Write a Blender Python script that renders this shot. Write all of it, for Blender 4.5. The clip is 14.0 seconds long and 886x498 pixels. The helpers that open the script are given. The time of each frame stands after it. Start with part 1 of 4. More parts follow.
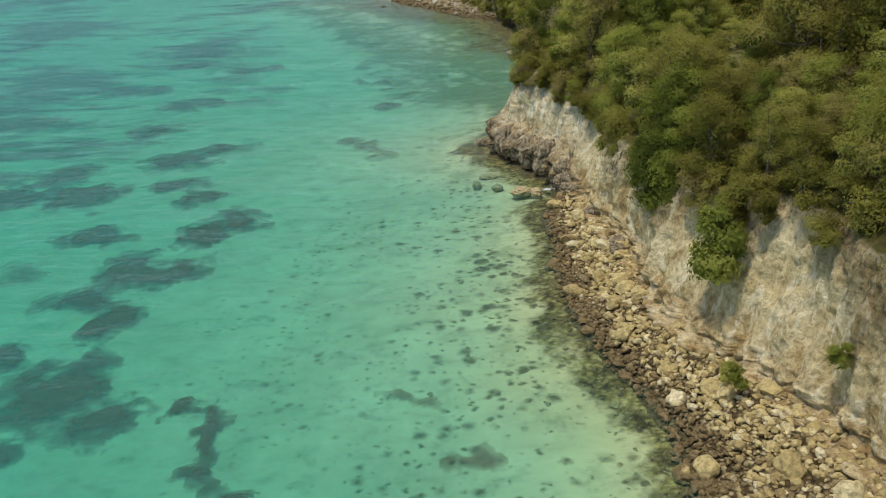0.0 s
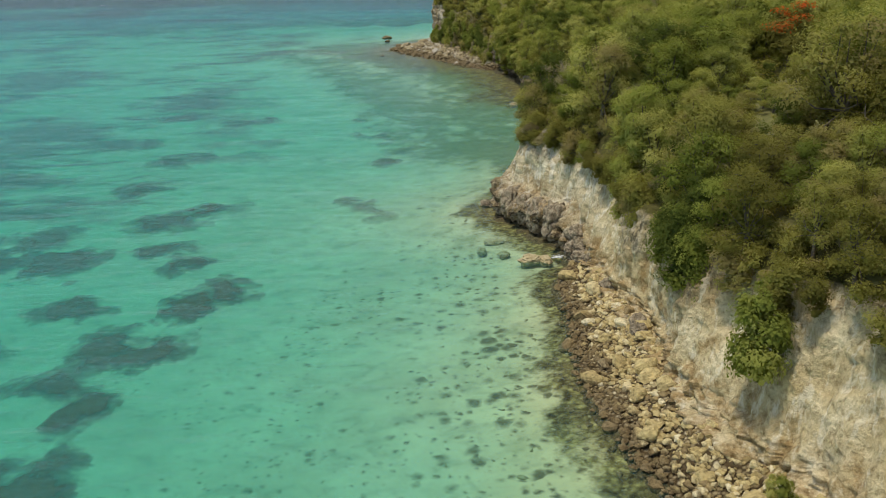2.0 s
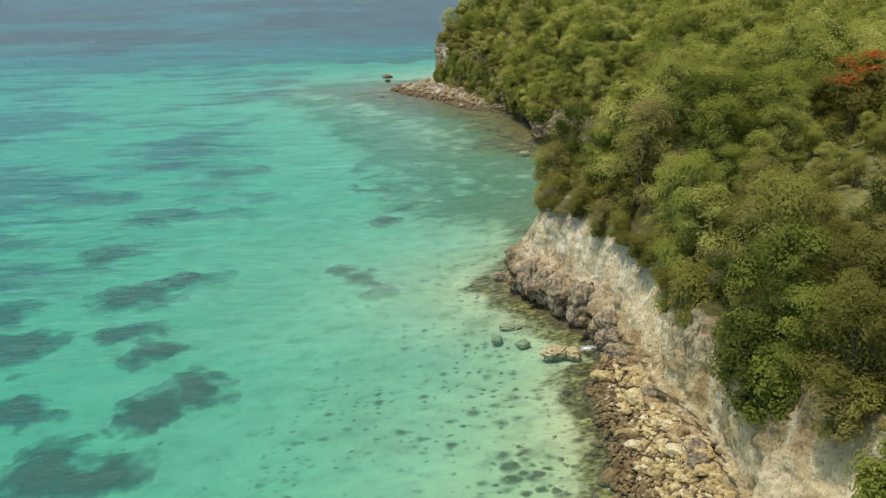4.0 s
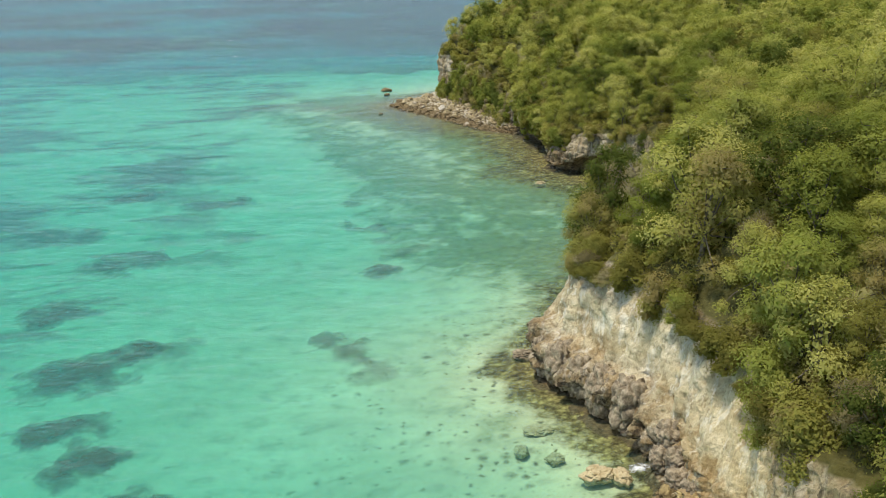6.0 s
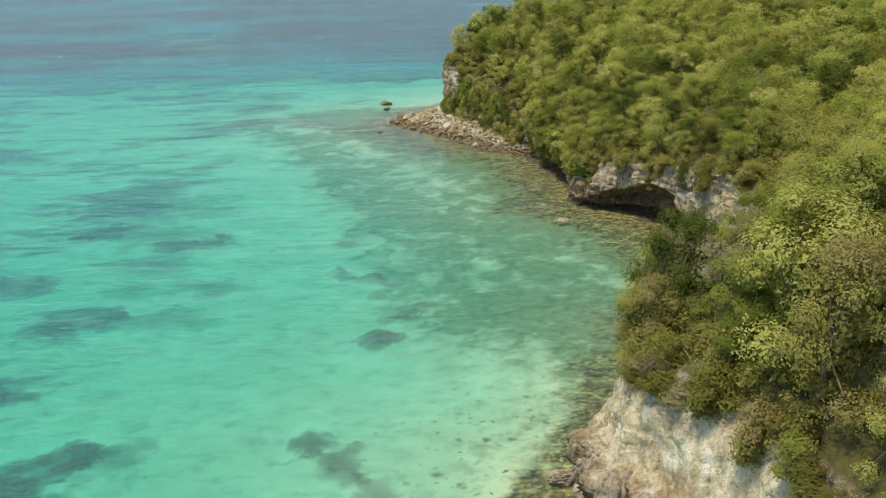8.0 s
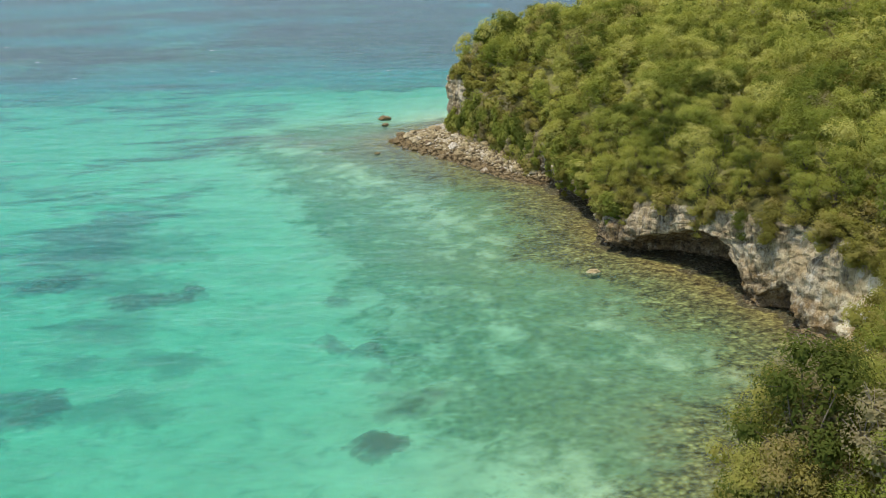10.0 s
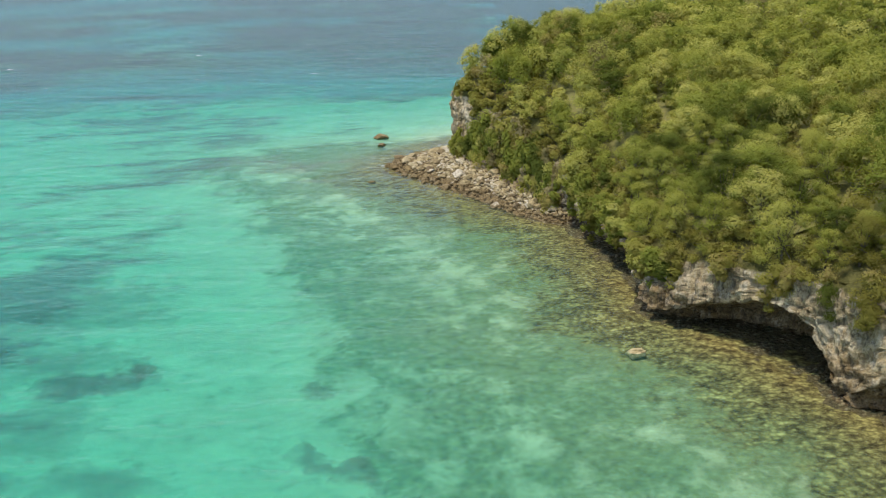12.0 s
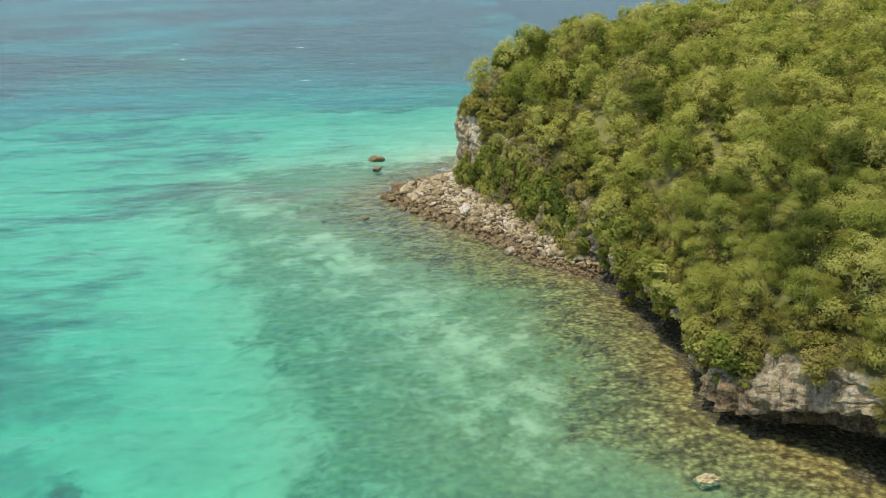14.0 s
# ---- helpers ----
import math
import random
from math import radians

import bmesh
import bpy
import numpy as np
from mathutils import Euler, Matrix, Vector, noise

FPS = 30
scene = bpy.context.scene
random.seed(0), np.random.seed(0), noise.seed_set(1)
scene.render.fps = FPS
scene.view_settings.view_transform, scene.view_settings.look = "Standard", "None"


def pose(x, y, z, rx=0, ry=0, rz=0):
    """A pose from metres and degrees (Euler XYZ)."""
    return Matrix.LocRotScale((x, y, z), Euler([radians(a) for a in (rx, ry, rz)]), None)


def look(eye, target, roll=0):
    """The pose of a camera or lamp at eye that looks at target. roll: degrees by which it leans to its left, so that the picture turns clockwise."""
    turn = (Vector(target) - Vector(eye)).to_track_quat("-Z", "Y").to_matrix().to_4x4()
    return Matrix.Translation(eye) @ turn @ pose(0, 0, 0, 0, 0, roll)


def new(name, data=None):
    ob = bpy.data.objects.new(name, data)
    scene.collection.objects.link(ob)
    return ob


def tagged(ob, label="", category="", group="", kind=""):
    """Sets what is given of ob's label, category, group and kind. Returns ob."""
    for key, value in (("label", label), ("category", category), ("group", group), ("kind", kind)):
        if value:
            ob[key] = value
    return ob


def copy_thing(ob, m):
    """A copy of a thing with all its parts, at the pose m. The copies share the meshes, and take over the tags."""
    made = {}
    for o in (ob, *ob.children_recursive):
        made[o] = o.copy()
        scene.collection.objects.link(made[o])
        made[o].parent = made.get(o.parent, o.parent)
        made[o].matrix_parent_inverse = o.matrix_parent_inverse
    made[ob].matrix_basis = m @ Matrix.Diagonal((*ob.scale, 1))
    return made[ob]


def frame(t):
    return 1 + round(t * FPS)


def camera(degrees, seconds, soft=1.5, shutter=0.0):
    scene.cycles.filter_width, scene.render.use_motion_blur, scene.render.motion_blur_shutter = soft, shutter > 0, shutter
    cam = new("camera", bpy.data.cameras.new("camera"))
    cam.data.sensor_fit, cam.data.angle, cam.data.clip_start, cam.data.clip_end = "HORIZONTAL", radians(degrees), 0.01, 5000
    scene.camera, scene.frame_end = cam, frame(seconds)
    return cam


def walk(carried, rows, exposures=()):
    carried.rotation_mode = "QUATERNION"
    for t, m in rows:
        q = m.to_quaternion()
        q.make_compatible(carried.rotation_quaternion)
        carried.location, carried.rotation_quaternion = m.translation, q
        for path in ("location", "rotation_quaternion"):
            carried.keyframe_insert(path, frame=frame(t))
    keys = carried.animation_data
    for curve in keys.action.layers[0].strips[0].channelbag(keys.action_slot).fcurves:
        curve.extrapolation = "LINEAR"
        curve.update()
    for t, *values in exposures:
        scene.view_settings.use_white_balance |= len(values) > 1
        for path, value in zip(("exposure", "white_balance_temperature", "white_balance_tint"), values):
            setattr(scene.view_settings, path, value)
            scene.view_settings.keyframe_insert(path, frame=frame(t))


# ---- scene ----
cam = camera(50.26, 14.0, soft=0.78)
LEAN = 0.575
# seconds, eye x y z, yaw, pitch
ROWS = [
    (0, 0.000, 0.000, 32.181, -1.244, -22.198),
    (0.5, -0.070, 1.024, 32.202, -1.301, -21.796),
    (1, -0.146, 2.615, 32.240, -1.334, -21.508),
    (1.5, -0.202, 4.824, 32.295, -1.364, -20.501),
    (2, -0.271, 7.443, 32.362, -1.388, -19.649),
    (2.5, -0.384, 10.438, 32.434, -1.389, -19.038),
    (3, -0.531, 13.911, 32.501, -1.375, -18.564),
    (3.2, -0.587, 15.375, 32.525, -1.369, -18.327),
    (5.3, -0.567, 34.549, 32.397, -1.391, -17.658),
    (5.5, -0.595, 36.395, 32.417, -1.372, -17.646),
    (6, -0.671, 40.960, 32.477, -1.325, -17.627),
    (6.5, -0.759, 45.552, 32.543, -1.300, -17.625),
    (7, -0.869, 50.247, 32.619, -1.291, -17.618),
    (7.5, -1.015, 55.013, 32.692, -1.298, -17.628),
    (8, -1.175, 59.723, 32.767, -1.317, -17.634),
    (8.2, -1.227, 61.371, 32.796, -1.334, -17.641),
    (10.5, -1.895, 84.303, 33.362, -1.440, -17.816),
    (11, -1.901, 89.402, 33.430, -1.430, -17.858),
    (11.5, -1.886, 94.645, 33.497, -1.433, -17.883),
    (12, -1.864, 99.820, 33.558, -1.447, -17.927),
    (12.5, -1.853, 105.029, 33.614, -1.472, -17.981),
    (13, -1.864, 110.283, 33.670, -1.499, -18.027),
    (13.5, -1.923, 115.472, 33.716, -1.511, -18.102),
    (14, -2.008, 120.357, 33.757, -1.512, -18.180),
]
EXPOSURES = ((0, -0.19), (3, -0.06), (5.5, 0.34), (8, 0.37), (11, 0.37), (14, 0.46))
walk(cam, [(t, pose(x, y, z, 0, 0, yaw) @ pose(0, 0, 0, 90 + pitch) @ pose(0, 0, 0, 0, 0, -LEAN)) for t, x, y, z, yaw, pitch in ROWS],
     exposures=EXPOSURES)

# ---- world, sun ----
SUN_ELEVATION, SUN_AZIMUTH = radians(71), radians(-122)   # azimuth from +y, clockwise from above
world = bpy.data.worlds.new("world")
scene.world = world
world.use_nodes = True
wn = world.node_tree
sky = wn.nodes.new("ShaderNodeTexSky")
sky.sky_type, sky.sun_disc = "NISHITA", False
sky.sun_elevation, sky.sun_rotation = SUN_ELEVATION, SUN_AZIMUTH
sky.air_density, sky.dust_density, sky.ozone_density = 1.0, 1.2, 1.0
wn.nodes["Background"].inputs[1].default_value = 0.20
wn.links.new(sky.outputs[0], wn.nodes["Background"].inputs[0])
sun = new("sun", bpy.data.lights.new("sun", "SUN"))
sun.data.energy, sun.data.angle, sun.data.color = 3.25, radians(3.5), (1.0, 0.92, 0.78)
SUN_WAY = Vector((math.sin(SUN_AZIMUTH) * math.cos(SUN_ELEVATION), math.cos(SUN_AZIMUTH) * math.cos(SUN_ELEVATION), math.sin(SUN_ELEVATION)))
sun.matrix_world = look(SUN_WAY * 300, (0, 0, 0))


# ---- small tools ----
def hashed(ix, iy, iz, seed):
    n = (ix * 374761393 + iy * 668265263 + iz * 2147483647 + seed * 1274126177) & 0xFFFFFFFF
    n = ((n ^ (n >> 13)) * 1274126177) & 0xFFFFFFFF
    n = ((n ^ (n >> 16)) * 2246822519) & 0xFFFFFFFF
    return ((n ^ (n >> 15)) & 0xFFFFFF) / float(0xFFFFFF)


def vnoise(p, seed=0):
    """Smooth value noise, -1 to 1, at an array of places (n, 3)."""
    i = np.floor(p).astype(np.int64)
    f = p - i
    f = f * f * f * (f * (f * 6 - 15) + 10)
    out = np.zeros(len(p))
    for dx in (0, 1):
        wx = f[:, 0] if dx else 1 - f[:, 0]
        for dy in (0, 1):
            wy = f[:, 1] if dy else 1 - f[:, 1]
            for dz in (0, 1):
                wz = f[:, 2] if dz else 1 - f[:, 2]
                out += wx * wy * wz * hashed(i[:, 0] + dx, i[:, 1] + dy, i[:, 2] + dz, seed)
    return out * 2 - 1


def fbm(p, octaves=4, seed=0, gain=0.5):
    p = np.asarray(p, float)
    out, a, total = np.zeros(len(p)), 1.0, 0.0
    for k in range(octaves):
        out += a * vnoise(p * 2.03 ** k + 17.3 * k, seed + k)
        total += a
        a *= gain
    return out / total


def worley(p, seed=0):
    """Distances to the nearest and the second nearest of points strewn one to a cell."""
    i = np.floor(p).astype(np.int64)
    f1, f2 = np.full(len(p), 9.0), np.full(len(p), 9.0)
    for dx in (-1, 0, 1):
        for dy in (-1, 0, 1):
            for dz in (-1, 0, 1):
                c = i + (dx, dy, dz)
                q = c + np.stack([hashed(c[:, 0], c[:, 1], c[:, 2], seed + k) for k in (1, 2, 3)], 1)
                d = np.sqrt(((q - p) ** 2).sum(1))
                f2 = np.minimum(f2, np.maximum(d, f1))
                f1 = np.minimum(f1, d)
    return f1, f2


def xyz(x, y, z=0.0):
    x, y = np.broadcast_arrays(np.asarray(x, float), np.asarray(y, float))
    return np.stack([x.ravel(), y.ravel(), np.broadcast_to(np.asarray(z, float), x.shape).ravel()], 1)


def smooth(a, b, x):
    k = np.clip((x - a) / (b - a), 0, 1)
    return k * k * (3 - 2 * k)


def mesh_of(name, verts, faces, material, shade_smooth=True, attributes=None, normals=None):
    """A mesh from arrays: verts (n, 3), faces (m, 3) or (m, 4)."""
    me = bpy.data.meshes.new(name)
    verts, faces = np.asarray(verts, np.float32), np.asarray(faces, np.int32)
    m, k = faces.shape
    me.vertices.add(len(verts))
    me.vertices.foreach_set("co", verts.ravel())
    me.loops.add(m * k)
    me.loops.foreach_set("vertex_index", faces.ravel())
    me.polygons.add(m)
    me.polygons.foreach_set("loop_start", np.arange(0, m * k, k, dtype=np.int32))
    me.polygons.foreach_set("use_smooth", np.full(m, shade_smooth, dtype=bool))
    for key, values in (attributes or {}).items():
        at = me.attributes.new(key, "FLOAT", "POINT")
        at.data.foreach_set("value", np.asarray(values, np.float32))
    me.update(calc_edges=True)
    me.materials.append(material)
    if normals is not None:
        me.normals_split_custom_set_from_vertices(normals)
    return me


def grid_faces(nu, nv, keep=None):
    a = (np.arange(nu - 1)[:, None] * nv + np.arange(nv - 1)[None, :])
    q = np.stack([a, a + nv, a + nv + 1, a + 1], -1).reshape(-1, 4)
    return q if keep is None else q[keep[q].all(1)]


def part(name, me, parent, label=""):
    ob = new(name, me)
    ob.parent = parent
    return tagged(ob, label)


def joined(chunks):
    """Many (verts, faces) pairs as one."""
    vs, fs, n = [], [], 0
    for v, f in chunks:
        vs.append(v)
        fs.append(f + n)
        n += len(v)
    return np.concatenate(vs), np.concatenate(fs)


# ---- materials ----
class Nodes:
    def __init__(self, name):
        self.mat = bpy.data.materials.new(name)
        self.mat.use_nodes = True
        self.tree = self.mat.node_tree
        self.tree.nodes.clear()
        self.out = self.tree.nodes.new("ShaderNodeOutputMaterial")

    def add(self, kind, inputs=None, **props):
        nd = self.tree.nodes.new(kind)
        for k, v in props.items():
            setattr(nd, k, v)
        for k, v in (inputs or {}).items():
            if isinstance(v, bpy.types.NodeSocket):
                self.tree.links.new(v, nd.inputs[k])
            else:
                nd.inputs[k].default_value = v
        return nd

    def where(self, scale=(1, 1, 1), space="Object"):
        co = self.add("ShaderNodeTexCoord") if space == "Object" else self.add("ShaderNodeNewGeometry")
        return self.add("ShaderNodeMapping", {0: co.outputs[space if space == "Object" else "Position"], 3: scale}).outputs[0]

    def noise(self, at, scale, detail=4.0, rough=0.55, distortion=0.0):
        return self.add("ShaderNodeTexNoise", {"Vector": at, "Scale": scale, "Detail": detail, "Roughness": rough, "Distortion": distortion}).outputs[0]

    def ramp(self, fac, stops, interpolation="LINEAR"):
        nd = self.add("ShaderNodeValToRGB", {0: fac})
        r = nd.color_ramp
        r.interpolation = interpolation
        while len(r.elements) < len(stops):
            r.elements.new(0.5)
        for e, (p, c) in zip(r.elements, stops):
            e.position = p
            e.color = (*c, 1) if isinstance(c, tuple) else (c, c, c, 1)
        return nd.outputs[0]

    def mix(self, fac, a, b, blend="MIX"):
        nd = self.add("ShaderNodeMix", data_type="RGBA", blend_type=blend)
        for i, v in ((0, fac), (6, a), (7, b)):
            if isinstance(v, bpy.types.NodeSocket):
                self.tree.links.new(v, nd.inputs[i])
            else:
                nd.inputs[i].default_value = (*v, 1) if isinstance(v, tuple) else v
        return nd.outputs[2]

    def math(self, op, a, b=0.0, clamp=False):
        return self.add("ShaderNodeMath", {0: a, 1: b}, operation=op, use_clamp=clamp).outputs[0]

    def attr(self, key):
        return self.add("ShaderNodeAttribute", attribute_name=key).outputs["Fac"]

    def bump(self, height, strength, distance):
        return self.add("ShaderNodeBump", {"Height": height, "Strength": strength, "Distance": distance}).outputs[0]

    def principled(self, colour, rough=0.9, normal=None, specular=0.3):
        ins = {"Base Color": colour, "Roughness": rough, "Specular IOR Level": specular}
        if normal is not None:
            ins["Normal"] = normal
        return self.add("ShaderNodeBsdfPrincipled", ins)

    def done(self, shader):
        self.tree.links.new(shader.outputs[0], self.out.inputs[0])
        return self.mat


def limestone():
    """Pale weathered limestone and marl with ochre earth, dark weeping streaks under the plants and a brown wet foot."""
    n = Nodes("limestone")
    at = n.where(space="Position")
    streak_at = n.where((1.0, 1.0, 0.22), space="Position")
    big = n.noise(at, 0.30, 6, 0.62, 0.15)
    mid = n.noise(at, 1.25, 8, 0.68, 0.0)
    fine = n.noise(n.where((1.0, 1.0, 0.75), space="Position"), 3.4, 6, 0.62)
    streak = n.noise(streak_at, 1.3, 7, 0.66, 0.25)
    base = n.ramp(big, [(0.28, (0.42, 0.325, 0.19)), (0.40, (0.53, 0.44, 0.28)), (0.52, (0.63, 0.555, 0.39)), (0.66, (0.78, 0.72, 0.57))])
    col = n.mix(1.0, base, n.ramp(mid, [(0.30, (0.60, 0.55, 0.47)), (0.44, (0.92, 0.90, 0.86)), (0.58, (1.03, 1.02, 1.0)), (0.72, (1.22, 1.23, 1.24))]), "MULTIPLY")
    col = n.mix(1.0, col, n.ramp(fine, [(0.30, (0.58, 0.54, 0.47)), (0.46, (0.97, 0.97, 0.96)), (0.68, (1.16, 1.16, 1.16))]), "MULTIPLY")
    col = n.mix(n.ramp(streak, [(0.53, 0.0), (0.62, 0.65)]), col, (0.83, 0.80, 0.70))
    foot = n.mix(1.0, col, (0.60, 0.50, 0.38), "MULTIPLY")
    col = n.mix(n.ramp(n.math("SUBTRACT", n.noise(at, 0.5, 7, 0.7), n.math("MULTIPLY", n.add("ShaderNodeSeparateXYZ", {0: at}).outputs[2], 0.035)), [(0.34, 0.0), (0.46, 0.85)]), col, foot)
    # greyed rock: weathering, and in the bay also shade put into the colour
    weather_shade = n.mix(1.0, col, (0.44, 0.415, 0.39), "MULTIPLY")
    col = n.mix(n.math("MULTIPLY", n.attr("grey"), 0.70), col, weather_shade)
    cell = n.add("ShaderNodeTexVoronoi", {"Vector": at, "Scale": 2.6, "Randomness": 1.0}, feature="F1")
    # beach cobbles, with the shade of the gaps between them put into the colour
    shaded_cobble = n.mix(1.0, n.ramp(n.noise(cell.outputs["Position"], 3.1, 2), [(0.35, (0.26, 0.21, 0.12)), (0.5, (0.44, 0.375, 0.24)), (0.66, (0.64, 0.58, 0.44))]), n.ramp(cell.outputs["Distance"], [(0.25, (1.0, 1.0, 1.0)), (0.60, (0.22, 0.19, 0.16))]), "MULTIPLY")
    col = n.mix(n.attr("beach"), col, shaded_cobble)
    dark = n.ramp(n.noise(streak_at, 1.9, 7, 0.68, 0.2), [(0.49, 0.0), (0.64, 0.80)])
    col = n.mix(n.math("MULTIPLY", dark, n.attr("grey")), col, (0.062, 0.056, 0.048))
    pits = n.ramp(n.noise(at, 1.5, 9, 0.74, 0.3), [(0.40, 1.0), (0.50, 0.0)])
    col = n.mix(n.math("MULTIPLY", pits, n.attr("pitted")), col, (0.050, 0.038, 0.024))
    earth = n.ramp(n.noise(at, 0.9, 7, 0.7), [(0.3, (0.065, 0.062, 0.019)), (0.55, (0.12, 0.115, 0.038)), (0.75, (0.21, 0.19, 0.080))])
    col = n.mix(n.attr("soil"), col, earth)
    col = n.mix(1.0, col, (0.89, 0.875, 0.805), "MULTIPLY")
    col = n.mix(n.attr("ochre"), col, n.mix(1.0, col, (1.03, 0.98, 0.86), "MULTIPLY"))
    z = n.add("ShaderNodeSeparateXYZ", {0: at}).outputs[2]
    wet = n.ramp(n.math("ADD", n.math("MULTIPLY", n.math("SUBTRACT", 0.75, z), 0.7), n.math("SUBTRACT", mid, 0.5)), [(0.25, 0.0), (0.7, 1.0)])
    col = n.mix(n.math("MULTIPLY", wet, 0.88), col, n.ramp(fine, [(0.35, (0.060, 0.040, 0.017)), (0.65, (0.18, 0.128, 0.058))]))
    h = n.math("ADD", n.math("MULTIPLY", mid, 1.2), n.math("MULTIPLY", fine, 0.42))
    h = n.math("SUBTRACT", h, n.math("MULTIPLY", n.math("MULTIPLY", cell.outputs["Distance"], n.attr("beach")), 0.9))
    return n.done(n.principled(col, 0.95, n.bump(h, 1.0, 0.46), 0.15))


def boulder_stone(name="boulder_stone", tone=(1.0, 1.0, 1.0)):
    n = Nodes(name)
    at = n.where(space="Position")
    rnd = n.add("ShaderNodeObjectInfo").outputs["Random"]
    isl = n.attr("tint")
    mixv = n.math("PINGPONG", n.math("ADD", rnd, isl), 1.0)
    col = n.ramp(mixv, [(0.0, (0.21, 0.155, 0.085)), (0.2, (0.39, 0.31, 0.155)), (0.6, (0.51, 0.42, 0.22)), (0.85, (0.58, 0.50, 0.31)), (1.0, (0.68, 0.62, 0.46))])
    col = n.mix(1.0, col, tone, "MULTIPLY")
    fine = n.noise(at, 3.2, 7, 0.66)
    col = n.mix(1.0, col, n.ramp(fine, [(0.3, (0.38, 0.36, 0.33)), (0.5, (0.9, 0.9, 0.9)), (0.75, (1.25, 1.23, 1.2))]), "MULTIPLY")
    z = n.add("ShaderNodeSeparateXYZ", {0: at}).outputs[2]
    wet = n.ramp(n.math("ADD", n.math("SUBTRACT", 1.22, z), n.math("MULTIPLY", n.math("SUBTRACT", n.noise(at, 0.45, 5, 0.65), 0.5), 2.6)), [(0.30, 0.0), (0.62, 1.0)])
    col = n.mix(n.math("MULTIPLY", wet, 0.9), col, n.ramp(fine, [(0.35, (0.075, 0.050, 0.021)), (0.65, (0.215, 0.155, 0.072))]))
    return n.done(n.principled(col, 0.92, n.bump(n.noise(at, 5.5, 8, 0.75), 0.9, 0.14), 0.2))


def seabed_sand():
    n = Nodes("seabed_sand")
    at = n.where(space="Position")
    reef, shore = n.attr("reef"), n.attr("shore")
    sand = n.ramp(n.noise(at, 0.12, 4, 0.6), [(0.3, (0.43, 0.385, 0.255)), (0.7, (0.53, 0.485, 0.335))])
    ripple = n.noise(n.where((0.8, 1.0, 1), space="Position"), 0.55, 6, 0.62, 0.4)
    sand = n.mix(1.0, sand, n.ramp(ripple, [(0.30, (0.70, 0.72, 0.70)), (0.46, (0.95, 0.95, 0.94)), (0.65, (1.06, 1.05, 1.03))]), "MULTIPLY")
    sand = n.mix(n.attr("cream"), sand, n.mix(1.0, sand, (1.50, 1.26, 0.86), "MULTIPLY"))
    blot = n.noise(n.where((0.9, 0.8, 1), space="Position"), 0.34, 9, 0.68, 0.2)
    rock = n.ramp(n.noise(at, 1.3, 8, 0.70), [(0.34, (0.078, 0.085, 0.036)), (0.52, (0.150, 0.160, 0.068)), (0.70, (0.26, 0.27, 0.12))])
    cover = n.ramp(n.math("ADD", blot, n.math("MULTIPLY", n.math("SUBTRACT", reef, 0.5), 0.75)), [(0.38, 0.0), (0.49, 0.36), (0.60, 0.88)])
    col = n.mix(cover, n.mix(reef, sand, n.mix(1.0, sand, (0.78, 0.84, 0.70), "MULTIPLY")), rock)
    meadow = n.noise(n.where((0.45, 1.0, 1), space="Position"), 0.17, 8, 0.66, 0.3)
    meadow = n.ramp(n.math("ADD", n.math("SUBTRACT", meadow, 0.5), n.math("MULTIPLY", n.math("SUBTRACT", n.attr("weed"), 0.5), 0.5)), [(-0.02, 0.0), (0.18, 0.85)])
    col = n.mix(meadow, col, n.ramp(n.noise(at, 1.4, 5), [(0.3, (0.14, 0.042, 0.034)), (0.7, (0.27, 0.09, 0.075))]))
    drift = n.add("ShaderNodeTexNoise", {"Vector": at, "Scale": 1.6, "Detail": 4.0}).outputs["Color"]
    wander = n.add("ShaderNodeVectorMath", {0: at, 1: n.add("ShaderNodeVectorMath", {0: drift, "Scale": 0.75}, operation="SCALE").outputs[0]}, operation="ADD").outputs[0]
    crowd = n.ramp(n.noise(at, 0.15, 5, 0.62), [(0.36, 0.34), (0.58, 1.0)])
    for size, reach in ((0.54, 0.62), (1.1, 0.60)):
        vor = n.add("ShaderNodeTexVoronoi", {"Vector": wander, "Scale": size}, voronoi_dimensions="2D", feature="F1")
        pick = n.add("ShaderNodeSeparateColor", {0: vor.outputs["Color"]}).outputs[0]
        radius = n.math("MULTIPLY", n.math("MULTIPLY", n.math("MULTIPLY", pick, reach), crowd), n.attr("dots"))
        spot = n.math("MULTIPLY", n.math("SUBTRACT", radius, vor.outputs["Distance"]), 3.3, True)
        col = n.mix(n.math("MULTIPLY", spot, 0.90), col, n.ramp(n.noise(at, 3.0, 4), [(0.3, (0.065, 0.050, 0.022)), (0.7, (0.15, 0.115, 0.052))]))
    weedy = n.ramp(n.noise(n.where((0.8, 1.0, 1), space="Position"), 0.95, 10, 0.78, 0.15), [(0.38, (0.050, 0.032, 0.011)), (0.47, (0.120, 0.092, 0.034)), (0.57, (0.245, 0.205, 0.074)), (0.70, (0.42, 0.365, 0.16))])
    pebbles = n.add("ShaderNodeTexVoronoi", {"Vector": at, "Scale": 1.9}, voronoi_dimensions="2D", feature="F1").outputs["Distance"]
    weedy = n.mix(1.0, weedy, n.ramp(pebbles, [(0.2, (1.18, 1.16, 1.12)), (0.62, (0.60, 0.56, 0.50))]), "MULTIPLY")
    patch = n.ramp(n.math("ADD", shore, n.math("MULTIPLY", n.math("SUBTRACT", n.noise(at, 0.4, 9, 0.74), 0.5), 1.9)), [(0.28, 0.0), (0.66, 1.0)])
    col = n.mix(patch, col, weedy)
    return n.done(n.principled(col, 0.95, n.bump(n.noise(at, 2.5, 5), 0.4, 0.1), 0.1))


